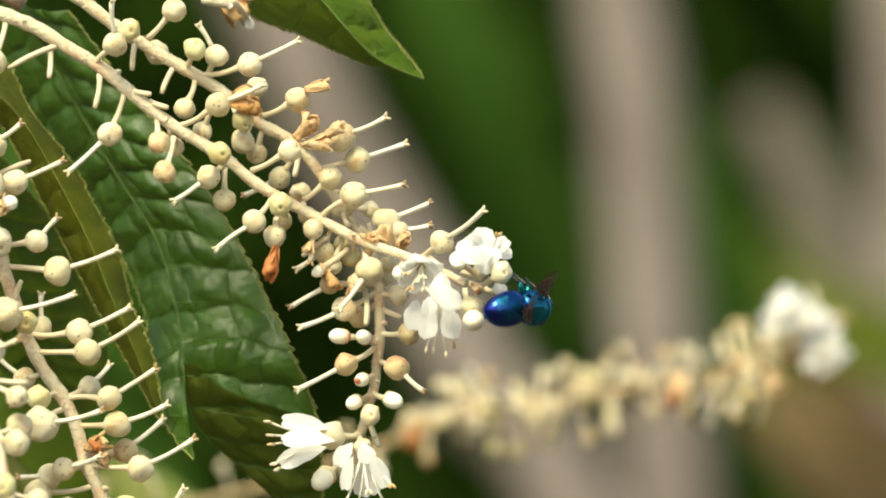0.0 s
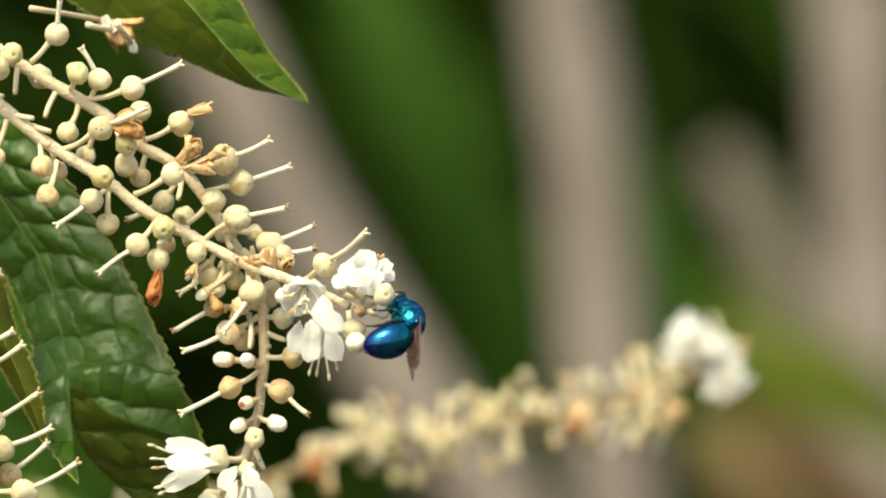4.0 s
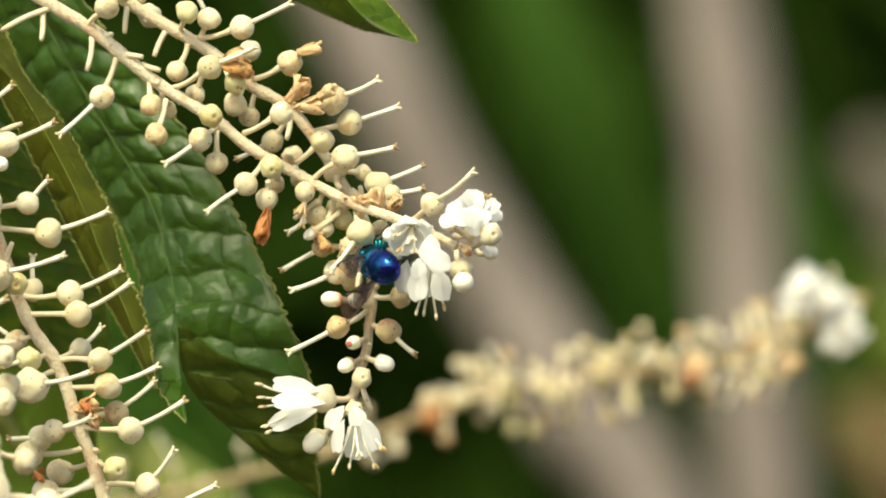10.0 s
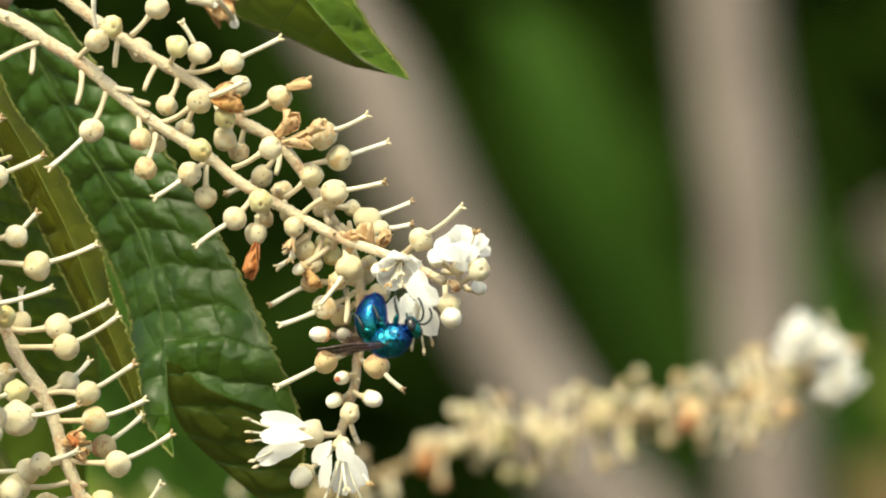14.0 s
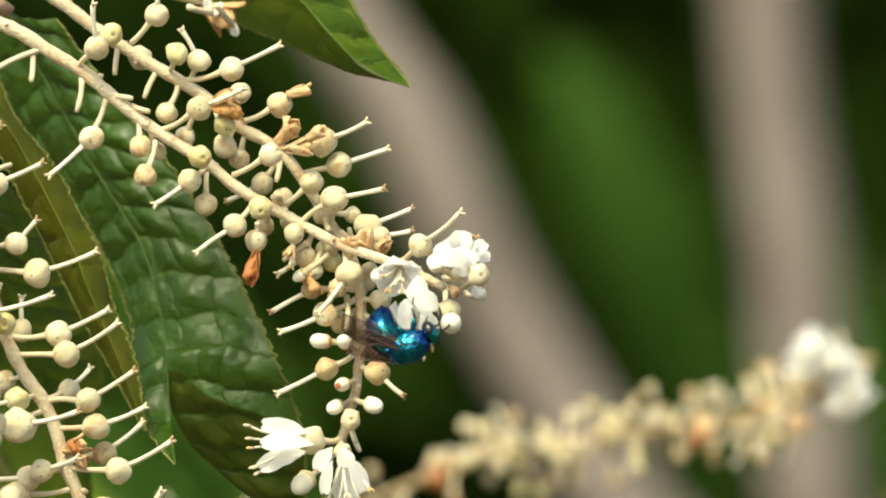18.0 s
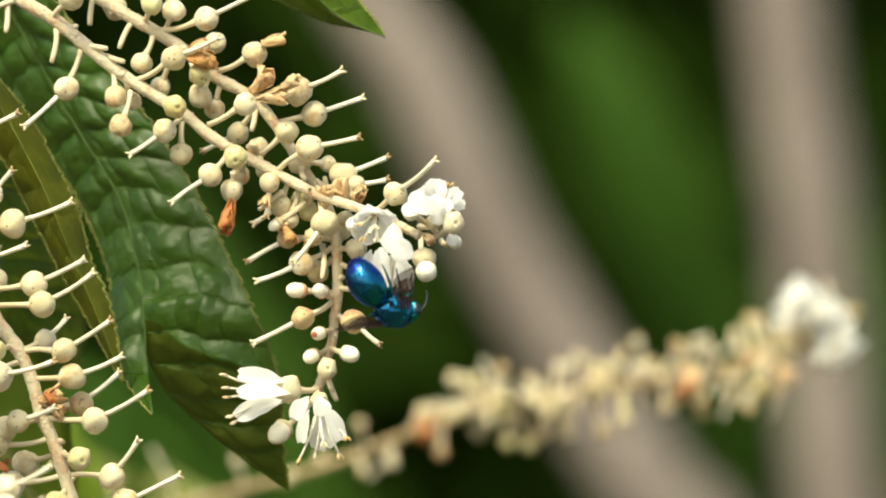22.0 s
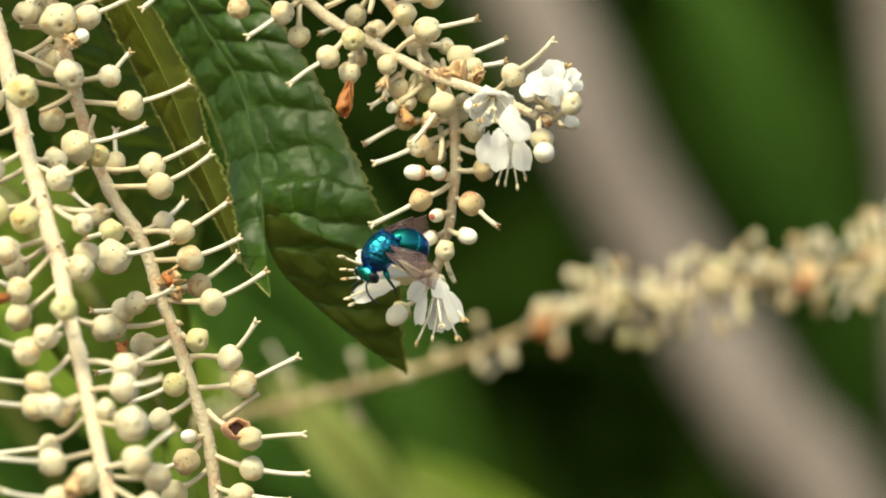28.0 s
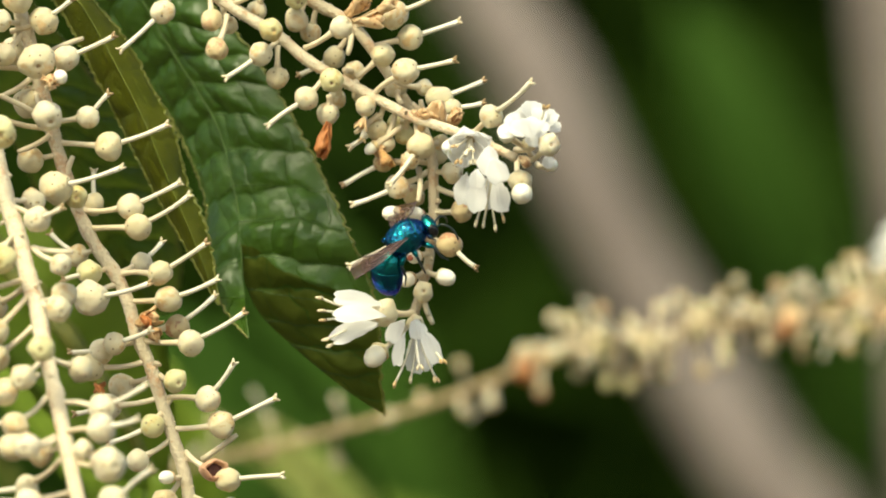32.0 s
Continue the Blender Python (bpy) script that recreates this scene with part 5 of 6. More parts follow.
# twigs that carry the spikes and the leaves, joined to one shrub stem outside the view
def shrub():
    ob = thing("shrub_branch", mm((-150, 20, -1300)), "brown shrub branch that carries leaves and flower spikes", "branch")
    def add(line, r0, r1, name="twig"):
        bm = bmesh.new()
        pts = smooth_line([mm(p) for p in line], 6)
        tube(bm, pts, [(r0 + (r1 - r0) * i / (len(pts) - 1)) / 1000 for i in range(len(pts))], 10)
        part(name, bm, M_TWIG, ob)
    add([(-150, 20, -1300), (-155, 25, -700), (-140, 20, -200), (-120, 12, 40), (-100, 8, 90)], 9, 3.5, "main_stem")
    add([(-112, 10, 66), (-85, 4, 50), (-70, 1, 42), (-57.8, 0, 34.3)], 2.2, 1.0)
    add([(-104, 9, 82), (-75, 5, 60), (-55, 3, 45), (-46.4, 3, 35.3)], 2.0, 0.9)
    add([(-118, 12, 44), (-95, 4, 42), (-82, -4, 36), (-68.5, -5, 27)], 2.2, 0.9)
    add([(-122, 12, 30), (-100, 2, 40), (-88, -6, 38), (-76, -8, 31)], 2.4, 1.2)
    add([(-100, 8, 90), (-75, 14, 75), (-50, 17, 58), (-36, 14, 47)], 2.0, 0.8)
    add([(-110, 10, 70), (-80, 15, 50), (-58, 16, 38), (-47, 16, 31.1)], 2.0, 0.8)
    add([(-116, 11, 50), (-90, 12, 44), (-70, 10, 34), (-56, 8, 27.5)], 1.8, 0.7)
    add([(-120, 12, 40), (-100, 20, 34), (-80, 24, 28), (-59, 22, 24)], 1.8, 0.7)
    add([(-145, 22, -250), (-120, 120, -150), (-100, 190, -80), (-85, 205, -55)], 3.0, 1.0)


shrub()


# ---- broad leaves further back ----
def broad_leaf(at, along, across, length, width, mat, label, group="broad leaves behind"):
    """A long arching leaf blade with a raised midrib."""
    p, a, c = mm(at), Vector(along).normalized(), Vector(across)
    c = (c - a * c.dot(a)).normalized()
    nrm = a.cross(c)
    ob = thing("broad_leaf", p, label, "leaf", group)
    bm = bmesh.new()
    rows = []
    n, m = 26, 10
    for i in range(n + 1):
        u = i / n
        w = width / 1000 * math.sin(math.pi * (0.06 + 0.92 * u)) ** 0.7
        arch = -0.12 * length / 1000 * (u - 0.5) ** 2 * 4
        row = []
        for j in range(m + 1):
            v = 2 * j / m - 1
            q = p + a * (length / 1000 * (u - 0.5)) + c * (w * 0.5 * v) + nrm * (arch + 0.16 * w * abs(v) + 0.02 * w * math.sin(u * 40 + abs(v) * 5))
            row.append(bm.verts.new(q))
        rows.append(row)
    for i in range(n):
        for j in range(m):
            bm.faces.new((rows[i][j], rows[i + 1][j], rows[i + 1][j + 1], rows[i][j + 1]))
    rib = [r[m // 2].co.copy() for r in rows]
    bmesh.ops.solidify(bm, geom=bm.faces[:], thickness=0.0004)
    part("blade", bm, mat, ob)
    bm = bmesh.new()
    tube(bm, rib, [0.0018 * (1 - 0.8 * i / n) + 0.0003 for i in range(n + 1)], 6)
    part("midrib", bm, M_RIM if length < 100 else mat, ob)
    bm = bmesh.new()
    foot = rib[-1].copy()
    low = Vector((foot.x + 0.12, foot.y + 0.05, -0.01))
    tube(bm, [rib[-2], foot, foot.lerp(low, 0.25) - Vector((0.02, 0, 0)), foot.lerp(low, 0.6), low], [0.0008, 0.0016, 0.003, 0.004, 0.005], 8)
    part("leaf_stalk", bm, mat, ob)
    return ob


for at, along, across, ln, wd, mat in (
        ((50, 2600, 60), (0.40, 0.1, -1), (1, 0.35, 0.3), 168, 44, M_STRAP),
        ((74, 2750, 16), (0.42, 0.1, -1), (1, 0.35, 0.3), 170, 40, M_STRAP),
        ((150, 2700, -10), (0.35, 0.0, -1), (1, 0.5, 0.2), 260, 44, M_STRAP),
        # this strap borrows the thicket's darkened green so that it looks shaded
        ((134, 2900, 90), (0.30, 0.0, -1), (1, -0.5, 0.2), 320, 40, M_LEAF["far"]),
        ((190, 2750, -75), (0.2, 0.0, -1), (1, 0.2, 0.5), 160, 60, M_LEAF["mid"]),
        ((-120, 2650, -40), (0.4, 0.0, -1), (1, 0.4, 0.4), 260, 60, M_STRAP),
        ((-130, 2750, -120), (0.4, 0.0, -1), (1, 0.4, 0.4), 200, 50, M_STRAP)):
    broad_leaf(at, along, across, ln, wd, mat, "long green strap leaf growing behind the stems")
broad_leaf((158, 1800, -72), (0.7, 0.1, -0.6), (0.7, 0.3, 0.7), 90, 40, M_DEADLEAF, "withered brown leaf hanging among the stems")
broad_leaf((172, 1900, -34), (0.8, 0.1, -0.5), (0.5, 0.4, 0.8), 80, 26, M_LEAF["mid"], "bright green leaf among the stems")
for at, along, across, ln, wd, mat in (
        ((-35, 380, -41), (0.62, 0.1, -0.78), (0.7, 0.3, 0.6), 34, 9, M_PALELEAF),
        ((-21, 560, -53), (0.9, 0.15, -0.45), (0.4, 0.5, 0.8), 62, 13, M_SOFTLEAF),
        ((-54, 400, -29), (0.8, 0.15, -0.6), (0.5, 0.5, 0.8), 74, 30, M_STRAP),
        ((-92, 420, -34), (0.6, 0.1, -0.8), (0.6, 0.5, 0.7), 70, 28, M_SOFTLEAF),
        ((-130, 900, -48), (0.8, 0.1, -0.6), (0.4, 0.5, 0.8), 80, 26, M_STRAP),
        ((-80, 280, -30), (0.6, 0.1, -0.8), (0.6, 0.5, 0.6), 60, 22, M_STRAP),
        ((-62, 270, -27), (0.7, 0.1, -0.7), (0.6, 0.4, 0.7), 48, 22, M_SOFTLEAF),
        ((-52, 60, -17), (0.6, 0.1, -0.8), (0.8, 0.5, 0.4), 40, 19, M_SOFTLEAF)):
    broad_leaf(at, along, across, ln, wd, mat, "bright green leaf low behind the flower spikes", "low leaves behind")


# ---- thicket and ground ----
def thicket():
    ob = thing("thicket", Vector((0, 4.2, 0)), "dense thicket behind the stems, its green darkened for shade", "foliage", kind="stuff")
    me_v, me_f = [], []
    r = random.Random(9)
    for k in range(36000):
        x, y, z = r.uniform(-1.2, 1.2), 3.7 + abs(r.gauss(0, 0.35)), r.uniform(0.1, 2.4)
        a = r.uniform(-0.5, 1.2)
        ln, wd = r.uniform(0.05, 0.13), r.uniform(0.02, 0.04)
        al = Vector((math.sin(a), r.uniform(-0.5, 0.2), -math.cos(a))).normalized()
        cr = Vector((math.cos(a), r.uniform(-0.6, 0.6), math.sin(a)))
        cr = (cr - al * cr.dot(al)).normalized()
        nm = al.cross(cr)
        o = Vector((x, y - 4.2, z))
        i = len(me_v)
        for u, w, h in ((0, 0, 0), (0.3, 1, 0.12), (0.3, -1, 0.12), (0.32, 0, 0), (0.7, 0.8, 0.1), (0.7, -0.8, 0.1), (0.72, 0, 0), (1, 0, -0.1)):
            me_v.append(o + al * ln * u + cr * wd * 0.5 * w + nm * wd * h)
        for f in ((0, 1, 3), (0, 3, 2), (1, 4, 6, 3), (3, 6, 5, 2), (4, 7, 6), (6, 7, 5)):
            me_f.append([i + q for q in f])
    me = bpy.data.meshes.new("leaves")
    me.from_pydata(me_v, [], me_f)
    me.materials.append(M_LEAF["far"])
    lv = new("leaves", me)
    lv.parent = ob
    tagged(lv, kind="stuff")


thicket()


def hedge():
    """A bumpy sheet added behind the thicket to close the view, shade put into its colour."""
    bm = bmesh.new()
    g = []
    for i in range(81):
        g.append([bm.verts.new((-5 + 10 * i / 80, 5.6 + 0.35 * noise.noise(Vector((i * 0.4, j * 0.4, 0))) + 0.15 * noise.noise(Vector((i * 1.3, j * 1.3, 4))), -0.05 + 3.6 * j / 40)) for j in range(41)])
    for i in range(80):
        for j in range(40):
            bm.faces.new((g[i][j], g[i + 1][j], g[i + 1][j + 1], g[i][j + 1]))
    bmesh.ops.solidify(bm, geom=bm.faces[:], thickness=0.2)
    me = bpy.data.meshes.new("backdrop")
    bm.to_mesh(me)
    bm.free()
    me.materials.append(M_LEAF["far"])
    tagged(new("backdrop", me), "backing wall of distant foliage, its green darkened for shade", "foliage", kind="structure")


hedge()


def ground():
    bm = bmesh.new()
    n, size = 90, 400.0
    g = []
    for i in range(n + 1):
        row = []
        for j in range(n + 1):
            x, y = ((2 * k / n - 1) ** 3 * size for k in (i, j))
            near = max(0, 1 - math.hypot(x, y) / 40)
            row.append(bm.verts.new((x, y, -0.02 + 0.03 * noise.noise(Vector((x * 1.3, y * 1.3, 0))) * near)))
        g.append(row)
    for i in range(n):
        for j in range(n):
            bm.faces.new((g[i][j], g[i + 1][j], g[i + 1][j + 1], g[i][j + 1]))
    me = bpy.data.meshes.new("ground")
    bm.to_mesh(me)
    bm.free()
    me.materials.append(M_SOIL)
    tagged(new("ground", me), "brown soil with leaf litter and moss", "ground", kind="structure")


ground()


# ---- the wasp ----
def ball(bm, at, rx, ry, rz, us=20, vs=14, shape=None):
    m = Matrix.Translation(at) @ Matrix.Diagonal((rx, ry, rz, 1))
    got = bmesh.ops.create_uvsphere(bm, u_segments=us, v_segments=vs, radius=1.0, matrix=m)
    if shape:
        for v in got["verts"]:
            v.co = shape(v.co)


S = 0.00128        # the wasp's unit of length


def wasp():
    """A jewel wasp, its head along +X and its back along +Z; about nine millimetres long."""
    ob = thing("jewel_wasp", Vector((0, 0, 0)), "metallic blue and teal jewel wasp with smoky brown wings", "wasp")
    bm = bmesh.new()

    def chest(co):
        x = co.x / S
        co = co.copy()
        k = 1 + 0.10 * math.sin((x + 1.9) * 2.4) - 0.05 * max(0, x)
        co.y *= k
        co.z *= 1 + 0.05 * math.sin((x + 0.2) * 3.4)
        return co
    ball(bm, Vector((0, 0, 0)), 1.85 * S, 1.46 * S, 1.38 * S, 26, 18, chest)
    for y in (-1, 1):
        tube(bm, [Vector((-1.3 * S, y * 0.75 * S, 0.1 * S)), Vector((-1.75 * S, y * 1.0 * S, 0.1 * S)), Vector((-1.95 * S, y * 1.12 * S, 0.08 * S))], [0.3 * S, 0.2 * S, 0.05 * S], 8)
    thorax = part("thorax", bm, M_THORAX, ob, "pitted teal and blue thorax")
    for x0, rr in ((0.75, 1.0), (-0.35, 1.12), (-1.1, 0.95)):
        bm = bmesh.new()
        pts = [Vector((x0 * S + 0.15 * S * math.cos(a), 1.33 * rr * S * math.sin(a), 1.35 * math.sqrt(max(0.05, 1 - (x0 / 1.9) ** 2)) * S * math.cos(a))) for a in (radians(q) for q in range(-75, 76, 15))]
        tube(bm, pts, 0.05 * S, 6)
        part("groove_ridge", bm, M_HEADSHELL, thorax)
    bm = bmesh.new()
    ball(bm, Vector((2.08 * S, 0, -0.32 * S)), 0.60 * S, 1.14 * S, 0.96 * S, 20, 14)
    head = part("head", bm, M_HEADSHELL, ob, "green blue metallic head")
    for y in (-1, 1):
        bm = bmesh.new()
        ball(bm, Vector((2.16 * S, y * 0.86 * S, -0.22 * S)), 0.42 * S, 0.34 * S, 0.64 * S, 14, 10)
        part("eye", bm, M_EYE, head, "dark compound eye")
        bm = bmesh.new()
        pts = [Vector((2.45, y * 0.22, -0.6)), Vector((3.0, y * 0.5, -0.35)), Vector((3.5, y * 0.9, -0.75)), Vector((3.65, y * 1.25, -1.35)), Vector((3.6, y * 1.45, -1.9))]
        tube(bm, smooth_line([q * S for q in pts], 4), 0.09 * S, 7)
        part("antenna", bm, M_LEG, head, "dark bent antenna")
    # abdomen, hinged behind the thorax
    hinge = Vector((-1.5 * S, 0, -0.25 * S))
    bm = bmesh.new()

    def belly(co):
        co = co.copy()
        x = (co.x / S + 2.25) / 2.25
        if co.z < 0:
            co.z *= 0.80
        co.z += 0.25 * S * math.cos(x * 1.5)
        co.y *= 1 - 0.12 * max(0, -x)
        return co
    ball(bm, Vector((-2.25 * S, 0, 0)), 2.25 * S, 1.52 * S, 1.50 * S, 30, 22, belly)
    bmesh.ops.translate(bm, verts=bm.verts, vec=hinge)
    abdomen = part("abdomen", bm, M_ABDOMEN, ob, "smooth shining blue abdomen", at=hinge)
    for x0 in (-1.75, -3.15):
        bm = bmesh.new()
        k = math.sqrt(1 - ((x0 + 2.25) / 2.25) ** 2)
        pts = []
        for q in range(-100, 101, 10):
            a = radians(q)
            p = belly(Vector((x0 * S, 1.525 * k * S * math.sin(a), 1.505 * k * S * math.cos(a))))
            pts.append(p + hinge)
        tube(bm, pts, 0.035 * S, 5)
        part("segment_rim", bm, M_ABDOMEN, abdomen)
    bm = bmesh.new()
    for y in (-0.6, -0.2, 0.2, 0.6):
        tube(bm, [hinge + Vector((-4.2 * S, y * S, -0.05 * S)), hinge + Vector((-4.40 * S, y * S, -0.10 * S))], [0.16 * S, 0.03 * S], 6)
    part("tail_teeth", bm, M_ABDOMEN, abdomen)
    # wings
    wings = []
    for side in (-1, 1):
        for length, width, x0, nm in ((6.0, 1.9, 0.1, "forewing"), (4.2, 1.35, -0.6, "hindwing")):
            root = Vector((x0 * S, side * 1.12 * S, 0.62 * S))
            bm = bmesh.new()
            rows = []
            for i in range(15):
                u = i / 14
                lead = 0.25 * width * math.sin(math.pi * u) * 0.5
                trail = -width * 0.85 * (0.12 + 0.88 * min(1.0, u / 0.72) ** 0.9) * math.sqrt(max(0.0, 1 - max(0.0, (u - 0.70) / 0.30) ** 2.4))
                rows.append([bm.verts.new(root + Vector(((-length * u) * S, side * (lead + (trail - lead) * v) * -S * -1, (0.05 * math.sin(u * 9) + 0.06 * math.sin(v * 5)) * S))) for v in (0, 0.33, 0.66, 1)])
            for i in range(14):
                for j in range(3):
                    bm.faces.new((rows[i][j], rows[i + 1][j], rows[i + 1][j + 1], rows[i][j + 1]))
            veins = [[r[0].co.copy() for r in rows], [r[1].co.copy() for r in rows[:10]], [rows[2][1].co.copy(), rows[6][2].co.copy(), rows[9][3].co.copy()], [rows[9][0].co.copy(), rows[10][1].co.copy(), rows[9][2].co.copy()]]
            bmesh.ops.solidify(bm, geom=bm.faces[:], thickness=0.00003)
            wing = part(nm, bm, M_WING, ob, "smoky brown membranous wing", at=root)
            bm = bmesh.new()
            for ln in veins:
                tube(bm, ln, 0.05 * S, 5)
            part("wing_vein", bm, M_WINGVEIN, wing)
            wings.append((wing, side, root))
    # legs
    for side in (-1, 1):
        for x0, fwd in ((0.9, 0.9), (0.0, -0.1), (-0.9, -0.9)):
            hip = Vector((x0, side * 0.65, -0.95)) * S
            knee = hip + Vector((fwd * 0.7, side * 0.75, -0.35)) * S
            ankle = knee + Vector((fwd * 0.15, side * 0.1, -1.15)) * S
            toe = ankle + Vector((fwd * 0.45, side * 0.15, -0.65)) * S
            bm = bmesh.new()
            tube(bm, [hip, hip.lerp(knee, 0.5), knee], [0.22 * S, 0.26 * S, 0.13 * S], 8)
            leg = part("leg", bm, M_LEGSHINE, ob, "dark jointed leg with metallic thigh")
            bm = bmesh.new()
            tube(bm, [knee, knee.lerp(ankle, 0.5), ankle, ankle.lerp(toe, 0.5), toe], [0.12 * S, 0.13 * S, 0.10 * S, 0.07 * S, 0.05 * S], 7)
            part("shin", bm, M_LEG, leg)
    return ob, abdomen, hinge, wings


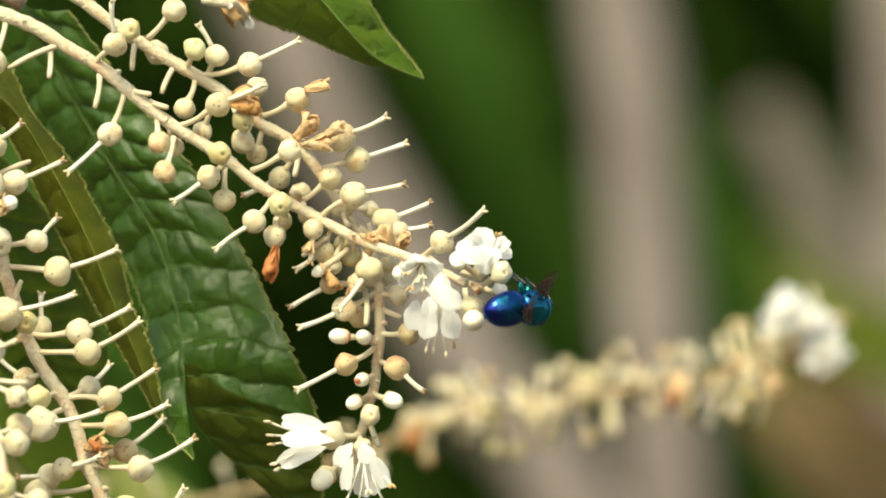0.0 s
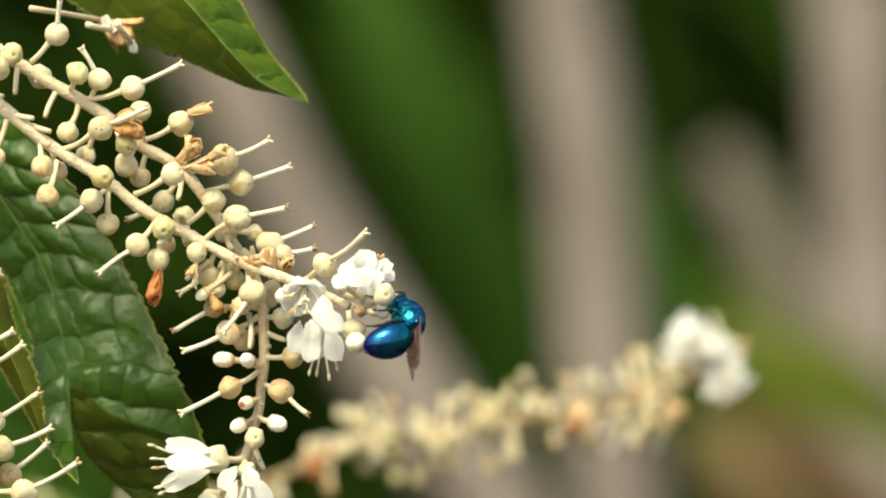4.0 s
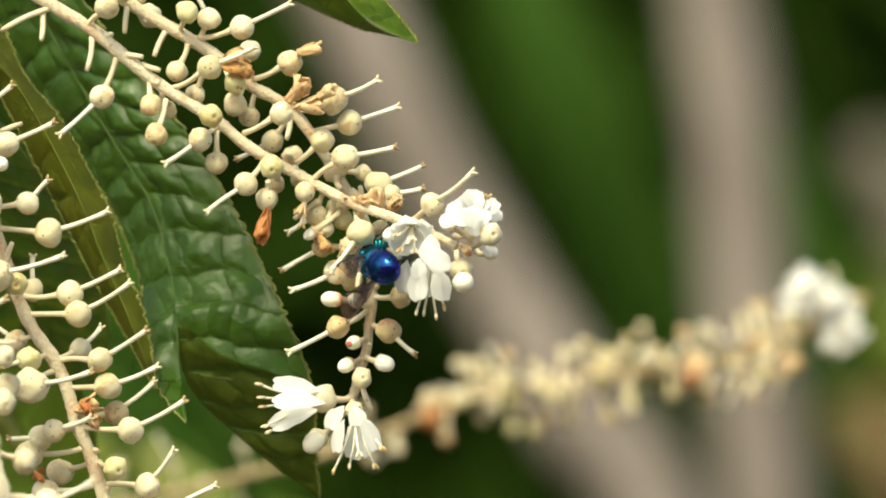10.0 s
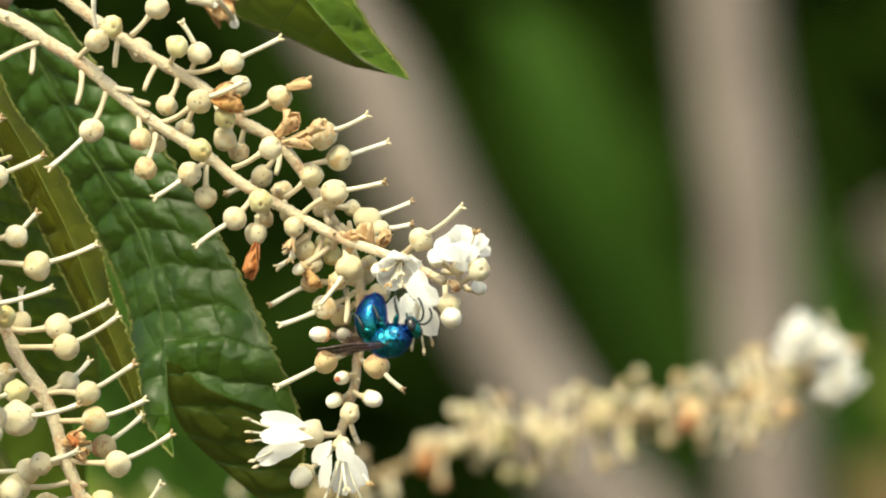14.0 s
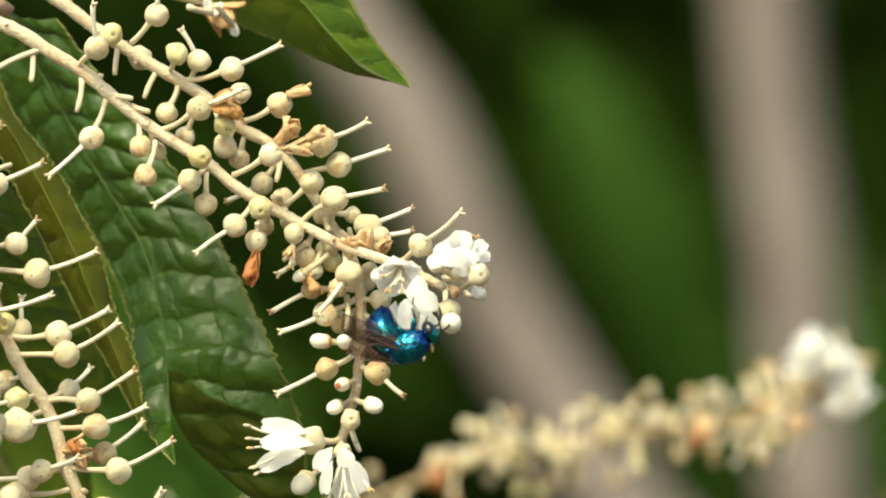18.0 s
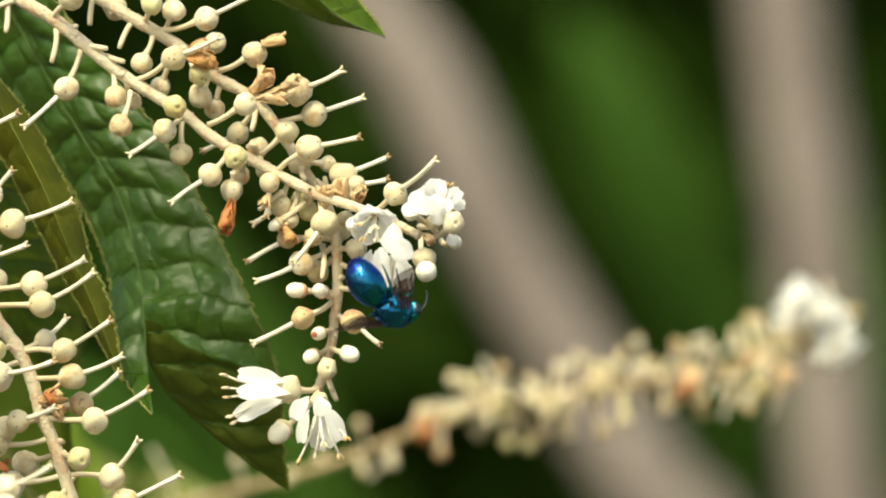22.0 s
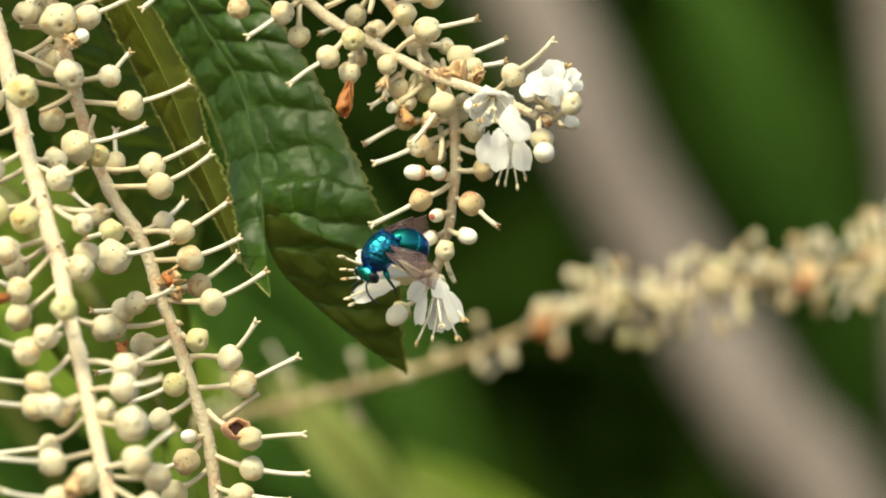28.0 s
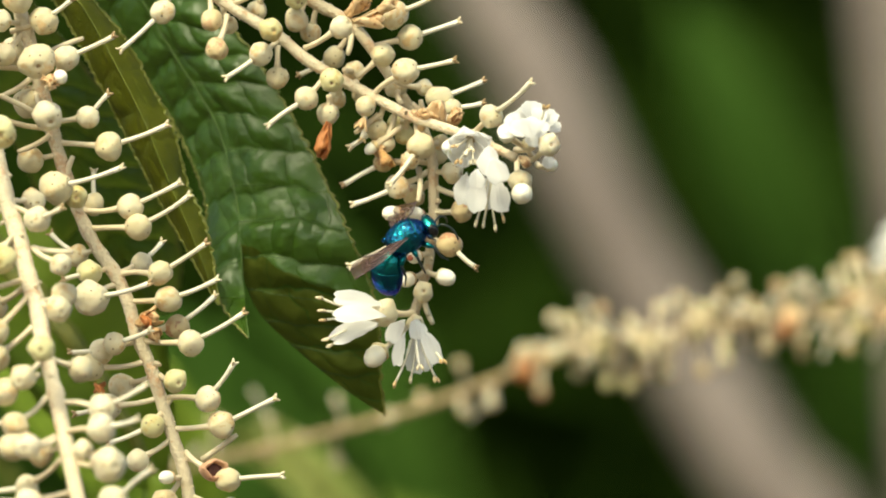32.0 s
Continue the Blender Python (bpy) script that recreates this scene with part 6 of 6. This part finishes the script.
# seconds, place, heading, back, curl and sideways bend of the abdomen, sweep, lift and twist of either wing pair
WASP_ROWS = [
    (0, (7.24, -12, -1.16), (0.49, 0.85, -0.18), (0.72, -0.51, -0.46), 1, 21, (-15, 18, -6), (34, 22, -18)),
    (0.2, (4.26, -12, -0.15), (0.24, 0.9, 0.36), (0.95, -0.14, -0.29), -9, -7, (16, 17, 30), (-14, 19, -13)),
    (0.4, (5.42, -12, -1.07), (0.07, 0.86, 0.5), (0.99, -0.13, 0.09), 35, -13, (13, -25, -16), (-15, -14, 41)),
    (1, (6.14, -12, -0.67), (-0.07, 0.75, 0.66), (1, 0.06, 0.04), 53, -20, (18, -35, -35), (-15, -33, 33)),
    (1.5, (6.86, -12, 0.09), (-0.1, 0.81, 0.58), (1, 0.09, 0.05), 62, -8, (17, -18, -35), (-15, -13, 57)),
    (2, (6.87, -12, 0.69), (-0.18, 0.79, 0.59), (0.98, 0.08, 0.19), 64, -3, (29, -18, -33), (-15, -10, 18)),
    (3, (6.7, -12, 0.3), (-0.11, 0.83, 0.55), (0.98, -0.01, 0.21), 58, -8, (15, -16, -38), (-15, -7, 16)),
    (4, (6.65, -12, 0.02), (-0.29, 0.75, 0.6), (0.96, 0.23, 0.18), 78, 3, (8, -20, -18), (-15, -14, -30)),
    (5.3, (8.34, -12, -2.54), (-0.3, -0.95, 0.13), (0.69, -0.3, -0.66), 97, 1, (15, 6, -2), (12, 9, -9)),
    (6.5, (3.71, -12, -5.39), (-0.65, -0.6, -0.47), (0.56, 0.04, -0.83), 49, 9, (106, 52, -3), (16, 39, -13)),
    (7, (-1.6, -12, -5.94), (-0.7, -0.71, 0.04), (-0.17, 0.12, -0.98), 47, 16, (47, 16, -30), (-15, -7, 2)),
    (7.5, (-2.49, -12, -5.93), (-0.73, 0.61, 0.31), (-0.5, -0.17, -0.85), 69, 3, (-15, -7, 9), (37, -2, -30)),
    (8, (-5.11, -12, -5.07), (-0.58, 0.79, 0.17), (-0.36, -0.07, -0.93), 48, -16, (-15, 11, -33), (20, 16, -30)),
    (8.4, (-5.26, -13, -4.47), (-0.34, 0.93, 0.12), (0.03, 0.14, -0.99), 21, -10, (-15, 29, -27), (24, 45, 12)),
    (9, (-8.02, -13, -2.9), (-0.32, 0.93, 0.19), (-0.01, 0.2, -0.98), 4, -22, (-15, 30, -4), (52, 51, 26)),
    (9.5, (-7.63, -6, -0.07), (-0.21, 0.9, 0.39), (-0.46, 0.26, -0.85), 5, -1, (-15, 34, -7), (17, 34, 14)),
    (10, (-8.22, -5, -0.41), (-0.27, 0.95, 0.13), (-0.83, -0.17, -0.54), -2, 6, (19, 30, -0), (15, 49, 18)),
    (11, (-8.0, -5, -0.3), (-0.22, 0.88, 0.42), (-0.97, -0.15, -0.19), 21, -6, (-15, 5, 61), (59, -4, -28)),
    (11.5, (-8.04, -6, -1.77), (-0.78, 0.07, 0.62), (-0.58, -0.43, -0.69), 30, 5, (11, 23, 34), (9, 2, -25)),
    (12, (-8.5, -7, -1.23), (-0.02, -0.54, 0.84), (-0.97, -0.18, -0.14), 92, -4, (89, -9, 29), (7, -31, 22)),
    (12.5, (-8.4, -7, -0.97), (0.3, -0.86, 0.42), (-0.83, -0.45, -0.32), 85, 15, (-1, -21, 14), (-14, -20, -9)),
    (13, (-8.07, -7, -3.07), (0.17, -0.94, 0.31), (-0.95, -0.24, -0.2), 81, -21, (-15, 9, 35), (46, -20, -39)),
    (14, (-5.12, -14, -4.95), (0.9, -0.18, 0.41), (0.32, -0.39, -0.86), 112, 2, (-13, -33, -28), (19, -13, 8)),
    (14.5, (-5.71, -14, -4.27), (0.83, -0.47, 0.32), (0.11, -0.41, -0.9), 83, 4, (-15, -28, -16), (20, -10, 28)),
    (16.5, (-5.72, -14, -5.03), (0.65, -0.63, 0.42), (0.38, -0.2, -0.9), 93, 14, (-14, -21, -22), (72, -35, 16)),
    (17, (-4.2, -14, -4.11), (0.68, -0.6, 0.43), (0.36, -0.24, -0.9), 81, 12, (-14, -21, -11), (70, -35, 6)),
    (18, (-3.23, -14, -4.98), (0.89, -0.12, 0.44), (0.31, -0.57, -0.77), 97, -6, (-14, -27, -39), (51, -27, 21)),
    (19, (0.29, -16, -2.47), (0.35, 0.85, 0.4), (0.93, -0.31, -0.17), 56, -3, (13, -20, -20), (-11, -35, 16)),
    (20, (-1.16, -16, -4.08), (0.48, 0.48, 0.73), (0.87, -0.16, -0.47), 99, -13, (81, -33, 6), (13, -25, 31)),
    (21, (-1.27, -16, -5.36), (0.87, -0.12, 0.47), (0.45, -0.15, -0.88), 84, -7, (6, -19, -25), (21, -17, 30)),
    (21.5, (-1.36, -16, -5.22), (0.83, -0.47, 0.29), (0.3, -0.06, -0.95), 62, -2, (-13, -11, -34), (52, -12, 32)),
    (22, (-2.13, -16, -6.69), (0.58, 0.8, -0.17), (0.33, -0.41, -0.85), 62, -2, (14, 8, -7), (47, -8, -0)),
    (22.4, (-0.31, -16, -6.9), (0.14, 0.87, -0.48), (0.32, -0.5, -0.81), 15, -1, (15, 7, -5), (15, 7, -5)),
    (23, (-2.91, -16, -5.04), (-0.93, -0.31, 0.22), (-0.2, -0.11, -0.97), 54, -5, (49, -9, 25), (38, 17, -22)),
    (23.5, (-5.38, -16, -4.46), (-0.37, -0.63, 0.68), (-0.74, -0.23, -0.63), 58, 9, (0, -21, 31), (-14, -0, -52)),
    (24, (-3.93, -16, -3.94), (-0.71, -0.38, 0.59), (-0.5, -0.31, -0.81), 76, -13, (66, 21, 23), (26, 3, -34)),
    (24.5, (-6.41, -16, -4.37), (-0.62, 0.79, 0.03), (-0.6, -0.45, -0.66), 9, -2, (-15, 12, 11), (19, 18, -23)),
    (25, (-10.59, -16, -7.6), (-0.56, 0.83, 0), (-0.72, -0.49, -0.49), 23, -14, (-15, 9, 38), (25, 11, -22)),
    (25.5, (-13.48, -8, -9.7), (-0.71, -0.56, -0.44), (-0.15, -0.48, 0.86), -7, -21, (-14, 4, -19), (83, -3, 24)),
    (26, (-15.57, -8, -12.44), (-0.64, -0.41, -0.65), (-0.26, -0.68, 0.68), 50, -8, (-13, -11, -21), (99, 5, 5)),
    (26.5, (-15.99, -8, -12.96), (-0.58, -0.46, -0.67), (-0.46, -0.5, 0.74), 39, -18, (-14, -14, -22), (110, -15, 2)),
    (28.5, (-16.29, -8, -12.79), (-0.56, -0.14, -0.81), (-0.41, -0.8, 0.43), 86, -15, (-15, -28, -35), (96, -4, 9)),
    (29, (-16.16, -8, -12.64), (-0.6, -0.15, -0.78), (-0.5, -0.69, 0.52), 80, -6, (-14, -25, -38), (94, -15, 4)),
    (29.5, (-15.89, -8, -12.42), (-0.61, -0.17, -0.78), (-0.4, -0.78, 0.48), 82, -4, (-14, -26, -18), (88, -13, 6)),
    (30, (-14.88, -8, -14.19), (-0.08, -0.19, -0.98), (-0.34, -0.92, 0.2), 80, -12, (-15, -27, -33), (91, 29, -50)),
    (30.5, (-14.45, -8, -14.93), (0.1, 0.1, -0.99), (-0.18, -0.98, -0.11), 95, -9, (-15, 17, -11), (44, 29, 16)),
    (31, (-14.91, -8, -15.26), (0.12, -0.46, -0.88), (-0.45, -0.81, 0.37), 53, -16, (-14, -16, 2), (74, 11, 17)),
    (31.5, (-13, -8, -11.6), (0.75, -0.05, -0.67), (0.18, -0.95, 0.27), 90, -11, (17, 62, 18), (95, -16, 0)),
    (31.6, (-11.8, -8, -10.78), (0.7, -0.69, -0.16), (-0.18, -0.39, 0.9), 27, -1, (117, 41, -10), (84, 6, 19)),
    (31.8, (-12.07, -8, -10.25), (0.68, -0.68, 0.28), (-0.6, -0.29, 0.75), 16, -14, (116, 41, -15), (75, -0, 30)),
    (32, (-11.16, -8, -6.94), (0.86, 0.04, 0.5), (-0.37, -0.63, 0.69), 65, 2, (22, 7, 11), (114, -26, 15)),
]
WASP, ABDOMEN, HINGE, WINGS = wasp()


def motions():
    body, tail, flaps = [], [], [[] for w in WINGS]
    for t, at, head, back, curl, bend, one, other in WASP_ROWS:
        f = Vector(head).normalized()
        z = Vector(back)
        z = (z - f * z.dot(f)).normalized()
        y = z.cross(f)
        m = Matrix((f, y, z)).transposed().to_4x4()
        m.translation = mm(at)
        body.append((t, m))
        tail.append((t, Matrix.Translation(HINGE) @ Matrix.Rotation(radians(bend), 4, "Z") @ Matrix.Rotation(radians(-curl), 4, "Y")))
        for (wing, side, root), rows in zip(WINGS, flaps):
            sweep, lift, twist = one if side < 0 else other
            rows.append((t, Matrix.Translation(root) @ Matrix.Rotation(radians(-side * sweep), 4, "Z") @ Matrix.Rotation(radians(lift), 4, "Y") @ Matrix.Rotation(radians(-side * twist), 4, "X")))
    walk(WASP, body)
    walk(ABDOMEN, tail)
    for (wing, side, root), rows in zip(WINGS, flaps):
        walk(wing, rows)


motions()
